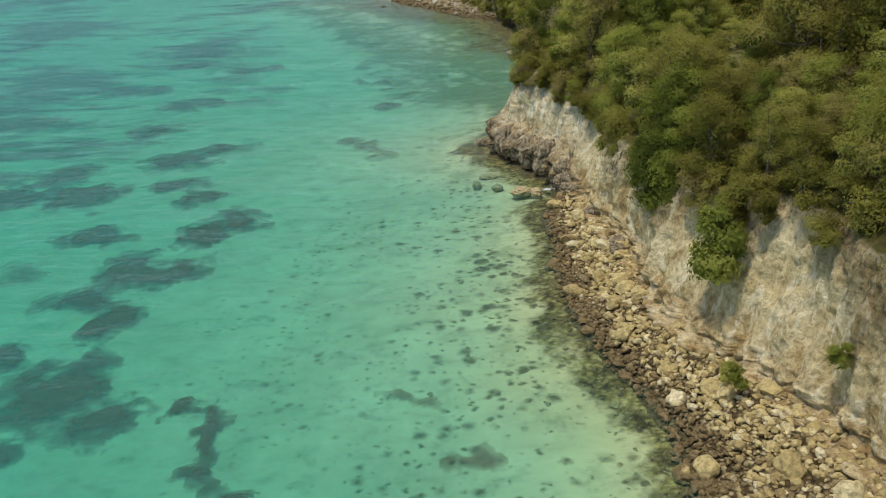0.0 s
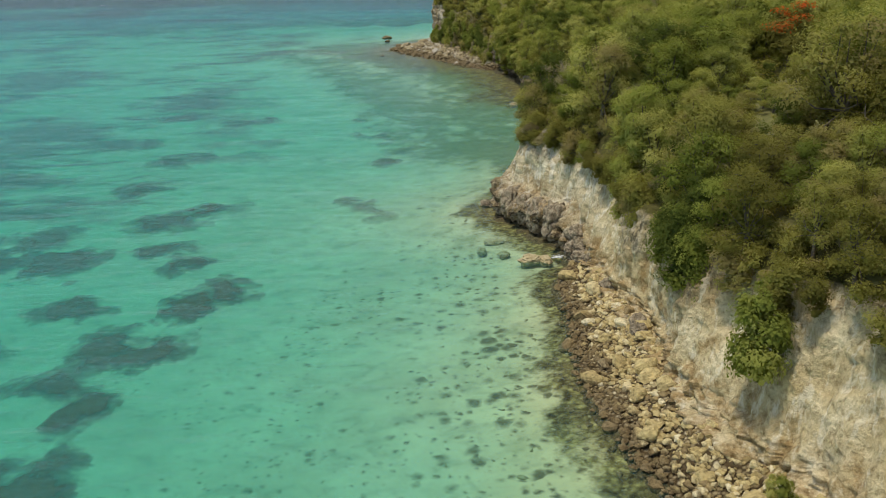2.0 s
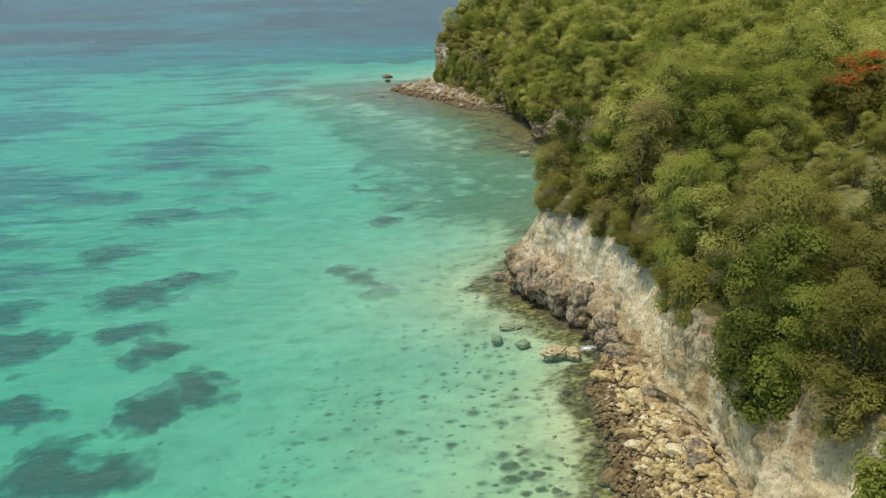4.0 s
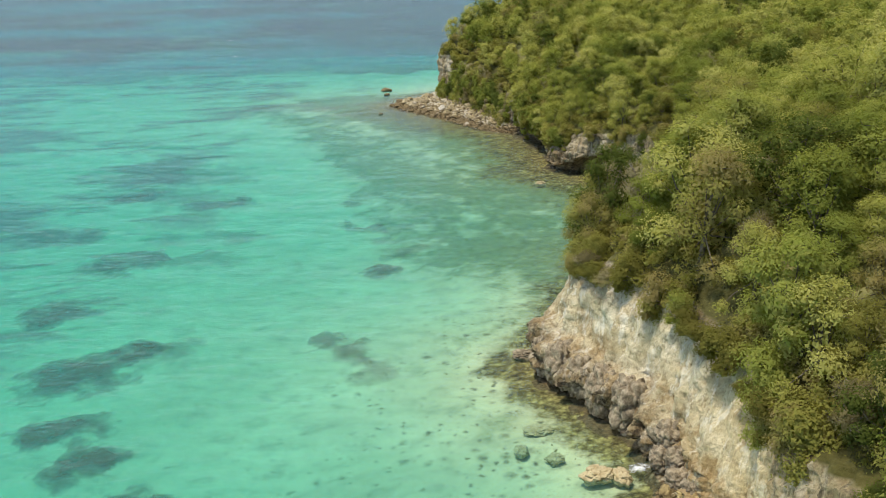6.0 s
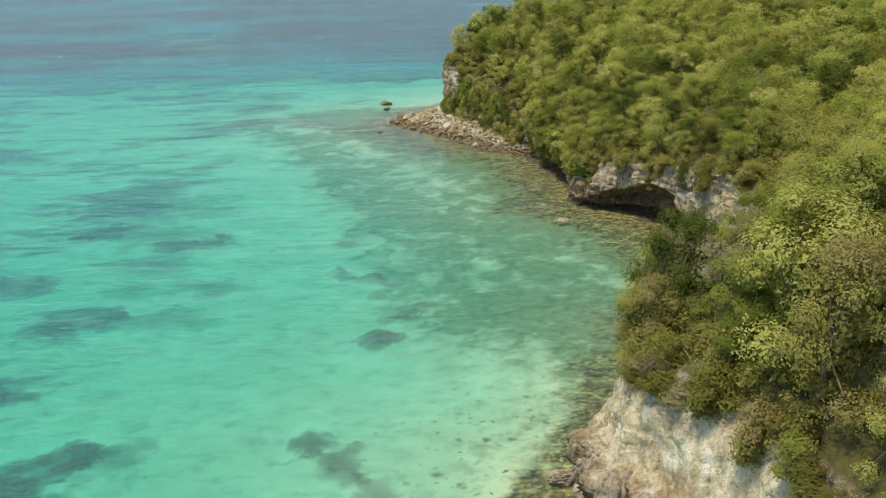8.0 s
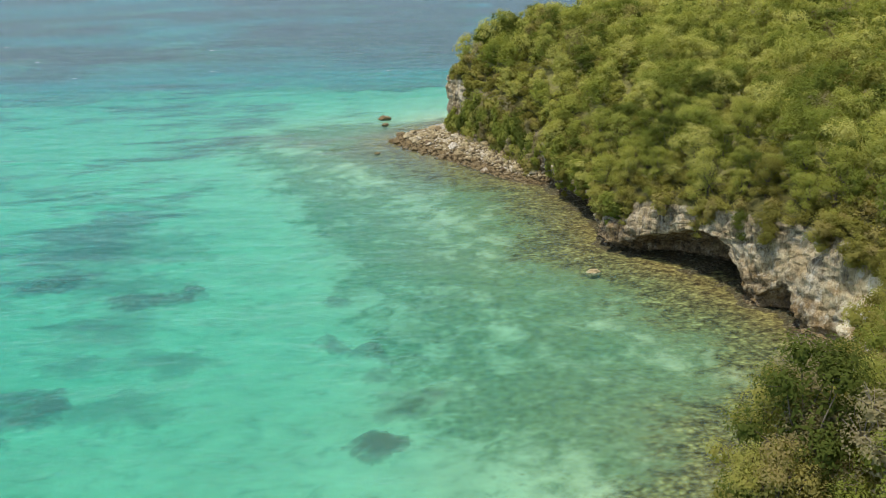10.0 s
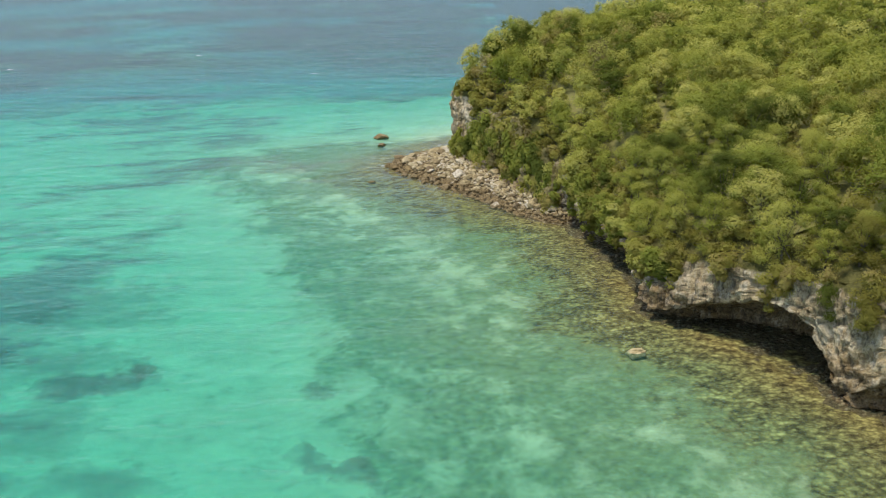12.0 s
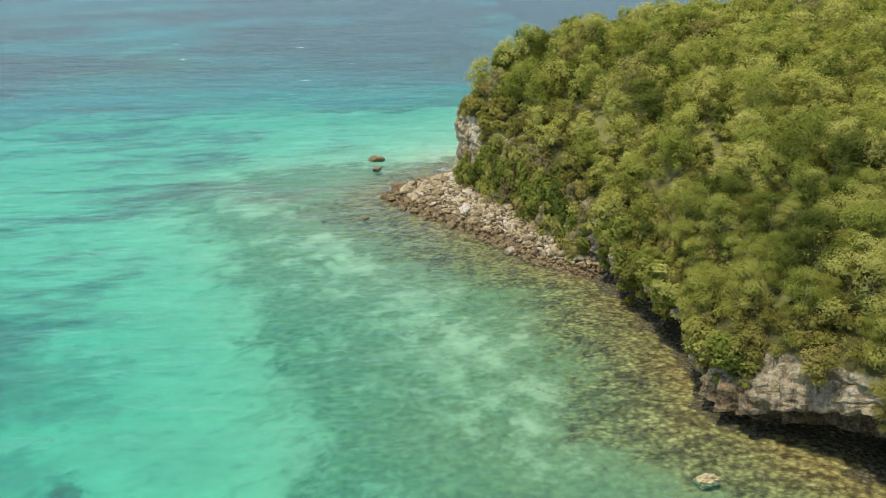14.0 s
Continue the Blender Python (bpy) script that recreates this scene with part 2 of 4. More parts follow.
def seagrass():
    """Dark weed that thins out to bare sand at its ragged edge."""
    n = Nodes("seagrass")
    at = n.where(space="Position")
    f = n.noise(at, 2.2, 6, 0.7)
    col = n.ramp(f, [(0.3, (0.14, 0.034, 0.012)), (0.7, (0.29, 0.074, 0.028))])
    ragged = n.math("MULTIPLY", n.math("SUBTRACT", n.noise(at, 1.1, 7, 0.68), 0.5), 1.1)
    dense = n.ramp(n.math("ADD", n.attr("cover"), ragged), [(0.06, 0.0), (0.42, 0.45), (0.88, 0.98)])
    dense = n.math("MULTIPLY", dense, n.attr("thick"))
    d = n.principled(col, 0.95, n.bump(f, 0.6, 0.2), 0.1)
    return n.done(n.add("ShaderNodeMixShader", {0: dense, 1: n.add("ShaderNodeBsdfTransparent").outputs[0], 2: d.outputs[0]}))


def sea_water():
    """A clear sheet over the sand: what is below is tinted by the depth of water there, and the surface reflects the sky."""
    n = Nodes("sea_water")
    depth = n.attr("depth")
    def fade(k):
        return n.math("POWER", 2.71828, n.math("MULTIPLY", depth, -k))
    tint = n.add("ShaderNodeCombineColor", {0: fade(0.325), 1: fade(0.050), 2: fade(0.090)}).outputs[0]
    clear = n.add("ShaderNodeBsdfTransparent", {0: tint})
    milk_col = n.ramp(n.math("DIVIDE", depth, 14.0), [(0.0, (0.06, 0.34, 0.27)), (0.25, (0.035, 0.36, 0.315)), (0.40, (0.03, 0.29, 0.30)), (0.65, (0.046, 0.082, 0.088)), (1.0, (0.042, 0.072, 0.078))])
    waves = n.math("ADD", n.noise(n.where((0.4, 1.0, 1.0), space="Position"), 0.12, 3, 0.6, 0.3), n.math("MULTIPLY", n.noise(n.where((0.5, 1.0, 1.0), space="Position"), 0.38, 4, 0.6, 0.3), 0.5))
    milk = n.add("ShaderNodeBsdfDiffuse", {0: milk_col, "Normal": n.bump(waves, 1.0, 2.2)})
    cloud = n.math("SUBTRACT", 1.0, fade(0.085), True)
    body = n.add("ShaderNodeMixShader", {0: cloud, 1: clear.outputs[0], 2: milk.outputs[0]})
    swell = n.noise(n.where((0.45, 1.0, 1.0), space="Position"), 0.32, 5, 0.6, 0.5)
    chop = n.noise(n.where((0.7, 1.2, 1.0), space="Position"), 1.7, 4, 0.6, 0.4)
    long_swell = n.noise(n.where((0.4, 1.0, 1.0), space="Position"), 0.14, 3, 0.6, 0.4)
    h = n.math("ADD", n.math("ADD", swell, n.math("MULTIPLY", chop, 0.32)), n.math("MULTIPLY", long_swell, 1.7))
    nrm = n.bump(h, 0.8, 0.55)
    gloss = n.add("ShaderNodeBsdfGlossy", {"Color": (0.85, 0.87, 0.85, 1), "Roughness": 0.27, "Normal": nrm})
    fres = n.add("ShaderNodeFresnel", {"IOR": 1.33, "Normal": nrm}).outputs[0]
    fres = n.math("MULTIPLY", fres, 0.46)          # a choppy sea mirrors less than a flat one
    return n.done(n.add("ShaderNodeMixShader", {0: fres, 1: body.outputs[0], 2: gloss.outputs[0]}))


def foliage(name, stops):
    n = Nodes(name)
    rnd = n.add("ShaderNodeObjectInfo").outputs["Random"]
    v = n.math("PINGPONG", n.math("ADD", n.math("MULTIPLY", rnd, 2.0), n.attr("tint")), 1.0)
    col = n.ramp(v, stops)
    leaf = n.add("ShaderNodeNewGeometry").outputs["Random Per Island"]
    col = n.mix(1.0, col, n.ramp(leaf, [(0.0, (0.93, 0.93, 0.93)), (0.6, (1.0, 1.0, 1.0)), (1.0, (1.08, 1.08, 1.06))]), "MULTIPLY")
    d = n.add("ShaderNodeBsdfDiffuse", {0: col})
    t = n.add("ShaderNodeBsdfTranslucent", {0: n.mix(1.0, col, (1.25, 1.25, 0.7), "MULTIPLY")})
    return n.done(n.add("ShaderNodeMixShader", {0: 0.48, 1: d.outputs[0], 2: t.outputs[0]}))


def plain(name, dark, light, scale, rough=0.9, bump=0.5):
    n = Nodes(name)
    at = n.where(space="Position")
    f = n.noise(at, scale, 7, 0.66)
    return n.done(n.principled(n.ramp(f, [(0.3, dark), (0.7, light)]), rough, n.bump(f, bump, 0.2), 0.2))


M_ROCK, M_BOULDER, M_SAND, M_WATER = limestone(), boulder_stone(tone=(1.04, 1.0, 0.84)), seabed_sand(), sea_water()
M_SPIT = boulder_stone("spit_stone", (0.72, 0.71, 0.74))
M_SOIL = plain("woodland_floor", (0.075, 0.078, 0.022), (0.20, 0.185, 0.065), 0.8)
M_BARK = plain("bark", (0.065, 0.052, 0.034), (0.18, 0.15, 0.105), 3.0)
M_TWIG = plain("bleached_twigs", (0.17, 0.14, 0.105), (0.36, 0.31, 0.24), 3.0)
M_CORAL = plain("reef_rock", (0.17, 0.14, 0.062), (0.36, 0.31, 0.16), 3.5)
M_SUNKEN = plain("sunken_rock", (0.26, 0.20, 0.095), (0.50, 0.42, 0.24), 2.0, 0.9, 0.8)
M_OUTCROP = plain("outcrop_rock", (0.070, 0.051, 0.030), (0.40, 0.33, 0.215), 2.1, 0.95, 1.0)
M_GRASS = seagrass()
M_LEAF_GREEN = foliage("green_leaves", [(0.0, (0.078, 0.098, 0.022)), (0.4, (0.150, 0.175, 0.034)), (0.75, (0.235, 0.258, 0.052)), (1.0, (0.33, 0.33, 0.092))])
M_LEAF_OLIVE = foliage("olive_leaves", [(0.0, (0.135, 0.122, 0.030)), (0.4, (0.205, 0.195, 0.045)), (0.75, (0.29, 0.275, 0.070)), (1.0, (0.275, 0.225, 0.090))])
M_LEAF_LIME = foliage("yellow_green_leaves", [(0.0, (0.20, 0.222, 0.044)), (0.5, (0.30, 0.305, 0.068)), (1.0, (0.42, 0.40, 0.125))])
M_LEAF_DRY = foliage("dry_leaves", [(0.0, (0.16, 0.132, 0.060)), (0.5, (0.245, 0.215, 0.100)), (1.0, (0.33, 0.285, 0.165))])
M_FLOWER = foliage("orange_red_blossom", [(0.0, (0.52, 0.06, 0.012)), (0.6, (0.60, 0.10, 0.02)), (1.0, (0.50, 0.13, 0.03))])

# ---- the coast in plan ----
# foot of the cliff from south to north, land to the east:
# x, y, cliff height, rise inland, lean, beach width, beach height, undercut, undercut height
SOUTH_BEACH = [
    (60, -120, 12, 6, 2.5, 7, 2.0, 0.0, 1.5),
    (33, 5, 12, 6, 2.5, 8, 2.0, 0.0, 1.5),
    (27.5, 30, 12, 6, 2.5, 9, 2.2, 0.0, 1.5),
    (24.2, 41, 12.6, 6, 2.6, 9, 2.2, 0.0, 1.5),
    (22.4, 47, 12.6, 6, 2.6, 7.5, 2.2, 0.0, 1.5),
    (19.7, 54, 12.4, 6, 2.5, 5.0, 2.0, 0.0, 1.5),
    (17.8, 59, 11.6, 6.5, 2.4, 4.8, 2.0, 0.0, 1.5),
    (17.5, 67, 10.6, 7.5, 2.0, 5.6, 2.0, 0.0, 1.5),
    (17.2, 72, 10.3, 7.8, 1.9, 5.4, 1.9, 0.0, 1.5),
    (16.4, 79, 9.8, 8, 2.0, 4.2, 1.8, 0.0, 1.5),
    (15.7, 88.5, 9.6, 8, 1.8, 3.0, 1.5, 0.2, 1.5),
]
POINT = [
    (15.7, 94, 9.7, 8, 1.9, 1.2, 0.9, 0.2, 1.5),
    (13.9, 98.3, 9.8, 8, 2.8, 0.5, 0.1, 0.8, 1.3),
    (12.0, 102.2, 9.9, 8, 3.4, 0.5, 0.1, 1.0, 1.3),
    (10.0, 106.2, 9.9, 8, 4.0, 0.5, 0.1, 1.1, 1.4),
    (8.7, 109.6, 9.8, 7.5, 4.4, 0.5, 0.1, 1.0, 1.3),
    (9.4, 113.8, 9.6, 6.5, 4.0, 0.6, 0.2, 0.6, 1.2),
    (12.4, 117.6, 9.4, 6, 3.0, 1.2, 0.5, 0.2, 1.2),
    (18.6, 126, 10, 6, 2.2, 2.5, 0.8, 0.2, 1.5),
    (25.6, 135.8, 10, 6, 2.0, 2.5, 0.8, 0.2, 1.5),
    (31.2, 143.4, 9.5, 6, 1.8, 2.0, 0.8, 0.4, 1.5),
    (33.4, 151, 9, 6, 1.5, 1.5, 0.6, 0.8, 2.0),
]
CAVES = [
    (32.4, 156.5, 8.8, 6, 1.3, 0.8, 0.3, 0.3, 1.0),
    (31.4, 160.5, 8.4, 6, 1.2, 0.6, 0.2, 3.2, 2.8),
    (30.0, 164, 8.2, 6, 1.1, 0.6, 0.2, 0.8, 1.0),
    (28.2, 168, 7.8, 6, 1.0, 0.5, 0.1, 7.5, 4.6),
    (26.6, 172, 7.2, 6.2, 0.7, 0.5, 0.1, 8.5, 4.9),
    (23.6, 177.5, 6.3, 6.6, 0.5, 0.5, 0.1, 5.5, 2.9),
    (19.6, 183.5, 5, 7.5, 0.6, 0.6, 0.1, 1.0, 0.8),
    (19.8, 192, 5, 8.5, 0.6, 0.5, 0.1, 4.0, 3.4),
    (18.2, 202, 5, 8.5, 0.7, 0.5, 0.1, 3.5, 3.0),
    (16.9, 211, 5.5, 8.5, 0.8, 0.8, 0.3, 2.0, 2.4),
]
HEADLAND = [
    (15.6, 217, 6.5, 9, 1.0, 3.6, 1.6, 0.2, 1.5),
    (11.5, 229, 8.5, 9.5, 1.4, 6.0, 1.9, 0.0, 1.5),
    (6.0, 243, 10, 9.5, 1.4, 9.0, 1.9, 0.0, 1.5),
    (3.6, 250, 10.5, 9.5, 1.0, 9.0, 1.6, 0.0, 1.5),
    (5.5, 260, 10.5, 9, 1.2, 3.0, 1.0, 0.3, 1.5),
    (14, 274, 10.5, 9, 1.5, 2.0, 0.8, 0.3, 1.5),
    (40, 302, 10, 9, 1.5, 2.0, 0.8, 0.3, 1.5),
    (110, 350, 10, 9, 1.5, 2.0, 0.8, 0.3, 1.5),
    (420, 470, 10, 9, 1.5, 2.0, 0.8, 0.3, 1.5),
]
STATIONS = np.array(SOUTH_BEACH + POINT + CAVES + HEADLAND)


def coast_line(step_fine, step_coarse):
    """Stations joined by a smooth curve; fine where the walk passes."""
    st = STATIONS
    out = []
    for i in range(len(st) - 1):
        p0, p1, p2, p3 = st[max(i - 1, 0)], st[i], st[i + 1], st[min(i + 2, len(st) - 1)]
        length = np.hypot(*(p2 - p1)[:2])
        step = step_fine if 25 < p1[1] < 275 else step_coarse
        m = max(2, int(length / step))
        m1, m2 = (p2 - p0) / 2, (p3 - p1) / 2
        big = max(np.hypot(*m1[:2]), np.hypot(*m2[:2]))
        if big > 1.6 * length:
            m1, m2 = m1 * length / big, m2 * length / big
        for k in range(m):
            u = k / m
            out.append((2 * u**3 - 3 * u**2 + 1) * p1 + (u**3 - 2 * u**2 + u) * m1 + (-2 * u**3 + 3 * u**2) * p2 + (u**3 - u**2) * m2)
    out.append(st[-1])
    return np.array(out)


LINE = coast_line(0.30, 3.0)
LINE[:, 5:] = np.maximum(LINE[:, 5:], 0)
tang = np.gradient(LINE[:, :2], axis=0)
for _ in range(40):                      # even out the turns
    tang[1:-1] = (tang[:-2] + 2 * tang[1:-1] + tang[2:]) / 4
tang /= np.linalg.norm(tang, axis=1)[:, None]
OUTWARD = np.stack([-tang[:, 1], tang[:, 0]], 1)
COARSE = LINE[::4]
LAND = np.concatenate([LINE[::6, :2], [[600, 470], [600, -120]]])


def inland(x, y):
    """Distance to the foot of the cliff, plus on land, minus at sea, and the nearest stations' height, rise and beach width."""
    p = np.stack([np.ravel(x), np.ravel(y)], 1).astype(float)
    d, near = np.empty(len(p)), np.empty(len(p), int)
    for a in range(0, len(p), 4000):
        q = p[a:a + 4000]
        dd = (q[:, None, 0] - COARSE[None, :, 0]) ** 2 + (q[:, None, 1] - COARSE[None, :, 1]) ** 2
        near[a:a + 4000] = dd.argmin(1)
        d[a:a + 4000] = np.sqrt(dd.min(1))
    inside = np.zeros(len(p), bool)
    for (x1, y1), (x2, y2) in zip(LAND, np.roll(LAND, -1, 0)):
        cross = (y1 > p[:, 1]) != (y2 > p[:, 1])
        if y1 != y2:
            inside ^= cross & (p[:, 0] < (x2 - x1) * (p[:, 1] - y1) / (y2 - y1) + x1)
    return np.where(inside, d, -d), near


def heights(x, y):
    """Ground of the wooded land."""
    d, near = inland(x, y)
    p = np.stack([np.ravel(x), np.ravel(y)], 1)
    ctrl = STATIONS[1:]
    w = 1 / ((p[:, None, 0] - ctrl[None, :, 0]) ** 2 + (p[:, None, 1] - ctrl[None, :, 1]) ** 2 + 30) ** 1.5
    w /= w.sum(1)[:, None]
    top, rise = w @ ctrl[:, 2], w @ ctrl[:, 3]
    edge = COARSE[near, 2]
    k = np.exp(-np.maximum(d, 0) / 12)
    top = edge * k + top * (1 - k)
    e = np.maximum(d - COARSE[near, 4], 0)
    return top + rise * (1 - np.exp(-e / 8)) + 0.045 * np.minimum(e, 90) + 0.6 * fbm(xyz(p[:, 0] * 0.08, p[:, 1] * 0.08), 3, 5) * np.minimum(e / 4, 1), d


# ---- cliff and beach: one strip along the coast ----
def cliff():
    ns = len(LINE)
    x, y, top, rise, lean, beach, beach_z, under, under_z = LINE.T
    zero = np.zeros(ns)
    s = np.concatenate([[0], np.cumsum(np.hypot(np.diff(x), np.diff(y)))])
    wob = fbm(xyz(s * 0.12, 0 * s), 3, 21)
    lean = lean + 0.9 * wob
    shelf = smooth(94.5, 98, y) * (1 - smooth(112.5, 118, y))    # the bare dark rock that foots the point
    keys = [  # outward offset, height
        (beach + 4.0, zero - 2.2),
        (beach + 0.8, zero - 0.35),
        (beach * (0.55 + 0.3 * shelf) - under, beach_z * (0.45 + 0.35 * shelf)),
        (0.5 - under, beach_z),
        (0.1 - under, beach_z + 0.35 * (under_z - beach_z).clip(0.3)),
        (-0.55 * under, np.maximum(under_z * 0.85, beach_z + 0.6)),
        (0.15 + zero, np.maximum(under_z, beach_z + 0.9)),
        (-0.05 - 0.09 * lean * (1 - shelf), (top * 0.22 + under_z * 0.75) * (1 - shelf) + 3.0 * shelf),
        (-0.10 - 0.18 * lean - 0.12 * lean * shelf, (top * 0.45 + under_z * 0.45) * (1 - shelf) + 3.9 * shelf),
        (-0.55 * lean, top * 0.78),
        (-lean, top - 0.1),
        (-lean - 1.5, top + rise * 0.16),
        (-lean - 6.5, top + rise * 0.52),
    ]
    per = [5, 9, 8, 5, 7, 10, 9, 7, 17, 14, 5, 5]
    cols = []
    for (o1, z1), (o2, z2), m in zip(keys[:-1], keys[1:], per):
        for k in range(m):
            u = k / m
            cols.append((o1 + (o2 - o1) * u, z1 + (z2 - z1) * u))
    cols.append(keys[-1])
    off, z = np.stack([c[0] for c in cols], 1), np.stack([c[1] for c in cols], 1)
    nv = off.shape[1]
    for _ in range(2):
        off[:, 1:-1] = (off[:, :-2] + 2 * off[:, 1:-1] + off[:, 2:]) / 4
        z[:, 1:-1] = (z[:, :-2] + 2 * z[:, 1:-1] + z[:, 2:]) / 4
    px = x[:, None] + OUTWARD[:, :1] * off
    py = y[:, None] + OUTWARD[:, 1:] * off
    p = np.stack([px.ravel(), py.ravel(), z.ravel()], 1)
    zz = p[:, 2]
    inner = np.broadcast_to(np.arange(nv)[None, :] > nv - 9, (ns, nv)).ravel()
    bed = 1 - smooth(-0.9, 0.1, zz)
    beachy = np.broadcast_to(np.arange(nv)[None, :] < 21, (ns, nv)).ravel()
    face = np.where(inner, 0.12, np.where(beachy, 0.12, 1.0)) * (1 - bed) + 0.05
    rough = np.repeat(1.25 * shelf, nv) * smooth(-0.3, 0.4, zz) * (1 - smooth(2.5, 4, zz))
    face = np.maximum(face, rough)
    warp = p + 0.9 * np.stack([fbm(p * 0.45, 2, 201), fbm(p * 0.45, 2, 211), fbm(p * 0.45, 2, 221)], 1)
    big = fbm(p * (0.15, 0.15, 0.10), 3, 31)
    f1, f2 = worley(warp * (0.42, 0.42, 0.34), 41)
    g1, _ = worley(warp * (1.15, 1.15, 0.95), 47)
    knob = 0.75 - f1
    crack = 1 - smooth(0.0, 0.16, f2 - f1)
    lumps = 0.6 - g1
    grit = fbm(p * 2.4, 3, 51)
    gully = np.abs(fbm(p * (0.55, 0.55, 0.07), 4, 57)) * 2
    ribs = fbm(p * (1.9, 1.9, 0.45), 4, 59, 0.6)
    low = 1 - smooth(1.8, 4.4, zz)
    marl = (1 - low) * (1 - smooth(150, 160, p[:, 1]))
    shelfy = np.repeat(shelf, nv)
    push = face * (1.5 * big + (0.35 + (0.3 + 0.7 * shelfy) * low) * (1 - 0.7 * marl) * knob - 0.35 * crack * (1 - 0.75 * marl) + 0.55 * lumps * (1 - 0.8 * marl) + 0.26 * marl * ribs + (0.30 - 0.12 * marl) * grit + (0.22 - 0.08 * marl) * fbm(p * 4.6, 2, 53) + (0.8 - 0.15 * marl) * (gully - 0.5))
    p[:, 0] += np.repeat(OUTWARD[:, 0], nv) * push
    p[:, 1] += np.repeat(OUTWARD[:, 1], nv) * push
    p[:, 2] += 0.45 * lumps * face * (1 - 0.6 * marl) + 0.12 * grit + 0.25 * fbm(p * 0.5, 2, 61) * (1 - face)
    soil = np.broadcast_to(np.arange(nv)[None, :] > nv - 11, (ns, nv)).ravel() * 1.0
    rel = (zz / np.repeat(top, nv)).clip(0, 1.2)
    bay = smooth(148, 160, p[:, 1])
    # stains near the top; the bay's extra grey also paints its overhang's shade
    grey = (smooth(0.55, 1.02, rel + 0.45 * big) + (0.86 + 0.5 * big + 0.4 * smooth(212, 220, p[:, 1])) * bay).clip(0.0, 1)
    grey = np.maximum(grey, 0.95 * low * np.maximum(np.repeat(shelf, nv), smooth(155, 165, p[:, 1]) * (1 - smooth(212, 218, p[:, 1]))))
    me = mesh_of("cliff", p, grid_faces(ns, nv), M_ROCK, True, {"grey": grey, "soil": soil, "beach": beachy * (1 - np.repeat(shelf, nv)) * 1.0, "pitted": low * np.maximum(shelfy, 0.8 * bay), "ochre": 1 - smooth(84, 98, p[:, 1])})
    tagged(new("cliff", me), "pale weathered limestone sea cliff with dark streaks and undercut foot", "cliff", kind="structure")


def ground():
    gx, gy = np.meshgrid(np.arange(0, 170, 2.0), np.arange(-40, 352, 2.0), indexing="ij")
    h, d = heights(gx, gy)
    verts = xyz(gx, gy, h.reshape(gx.shape) - 0.25)
    me = mesh_of("ground", verts, grid_faces(*gx.shape, keep=d > 4.0), M_SOIL)
    tagged(new("ground", me), "brown leaf-littered woodland floor above the cliff", "ground", kind="structure")
    # the same land carried on to the horizon
    fx, fy = np.meshgrid(np.concatenate([np.arange(168, 600, 24.0), [620, 1200, 2400]]), np.arange(-120, 352, 8.0), indexing="ij")
    h, d = heights(fx.clip(0, 599), fy)
    me = mesh_of("ground_inland", xyz(fx, fy, h.reshape(fx.shape) - 0.6), grid_faces(*fx.shape, keep=d > 3.2), M_SOIL)
    tagged(new("ground_inland", me), "wooded plateau running on inland", "ground", kind="structure")


# ---- sea ----
REEF_EDGE = ((100, 8), (125, 3), (143, -3), (150, -5), (158, -8), (168, -11), (182, -10.5), (193, -13), (204, -18), (218, -25), (234, -33), (250, -40), (262, -44), (290, -40))


def reef_flat(x, y):
    """The rocky flat that fringes the bay: how much of it there is at a place, and how far inside its seaward edge that lies."""
    ys, xs = zip(*REEF_EDGE)
    inside = x - np.interp(y, ys, xs) + 7 * fbm(xyz(x * 0.055, y * 0.055), 3, 3) + 3.5 * fbm(xyz(x * 0.2, y * 0.2), 3, 4)
    return smooth(-9, 17, inside) * smooth(108, 146, y) * (1 - smooth(262, 290, y)), inside


def depth_at(x, y):
    d, near = inland(x, y)
    off = np.maximum(-d - COARSE[near, 5], 0)
    x, y = np.ravel(x), np.ravel(y)
    dep = 0.2 + 2.0 * (1 - np.exp(-off / 18)) + 0.022 * off
    flat = reef_flat(x, y)[0]
    dep = dep * (1 - 0.34 * flat)
    spit = np.exp(-(((x + 18) / 34) ** 2 + ((y - 268) / 30) ** 2))
    dep = dep * (1 + 0.10 * spit)
    drop = smooth(318, 352, y - 0.16 * (x + 60) + 34 * fbm(xyz(x * 0.016, y * 0.05), 5, 8, 0.62))
    dep = dep * (1 - drop) + drop * (9 + 3 * fbm(xyz(x * 0.02, y * 0.02), 2, 9))
    dep += 0.15 * fbm(xyz(x * 0.2, y * 0.2), 3, 12)
    return np.where(d > 0, 0.2, dep).clip(0.08), off, flat


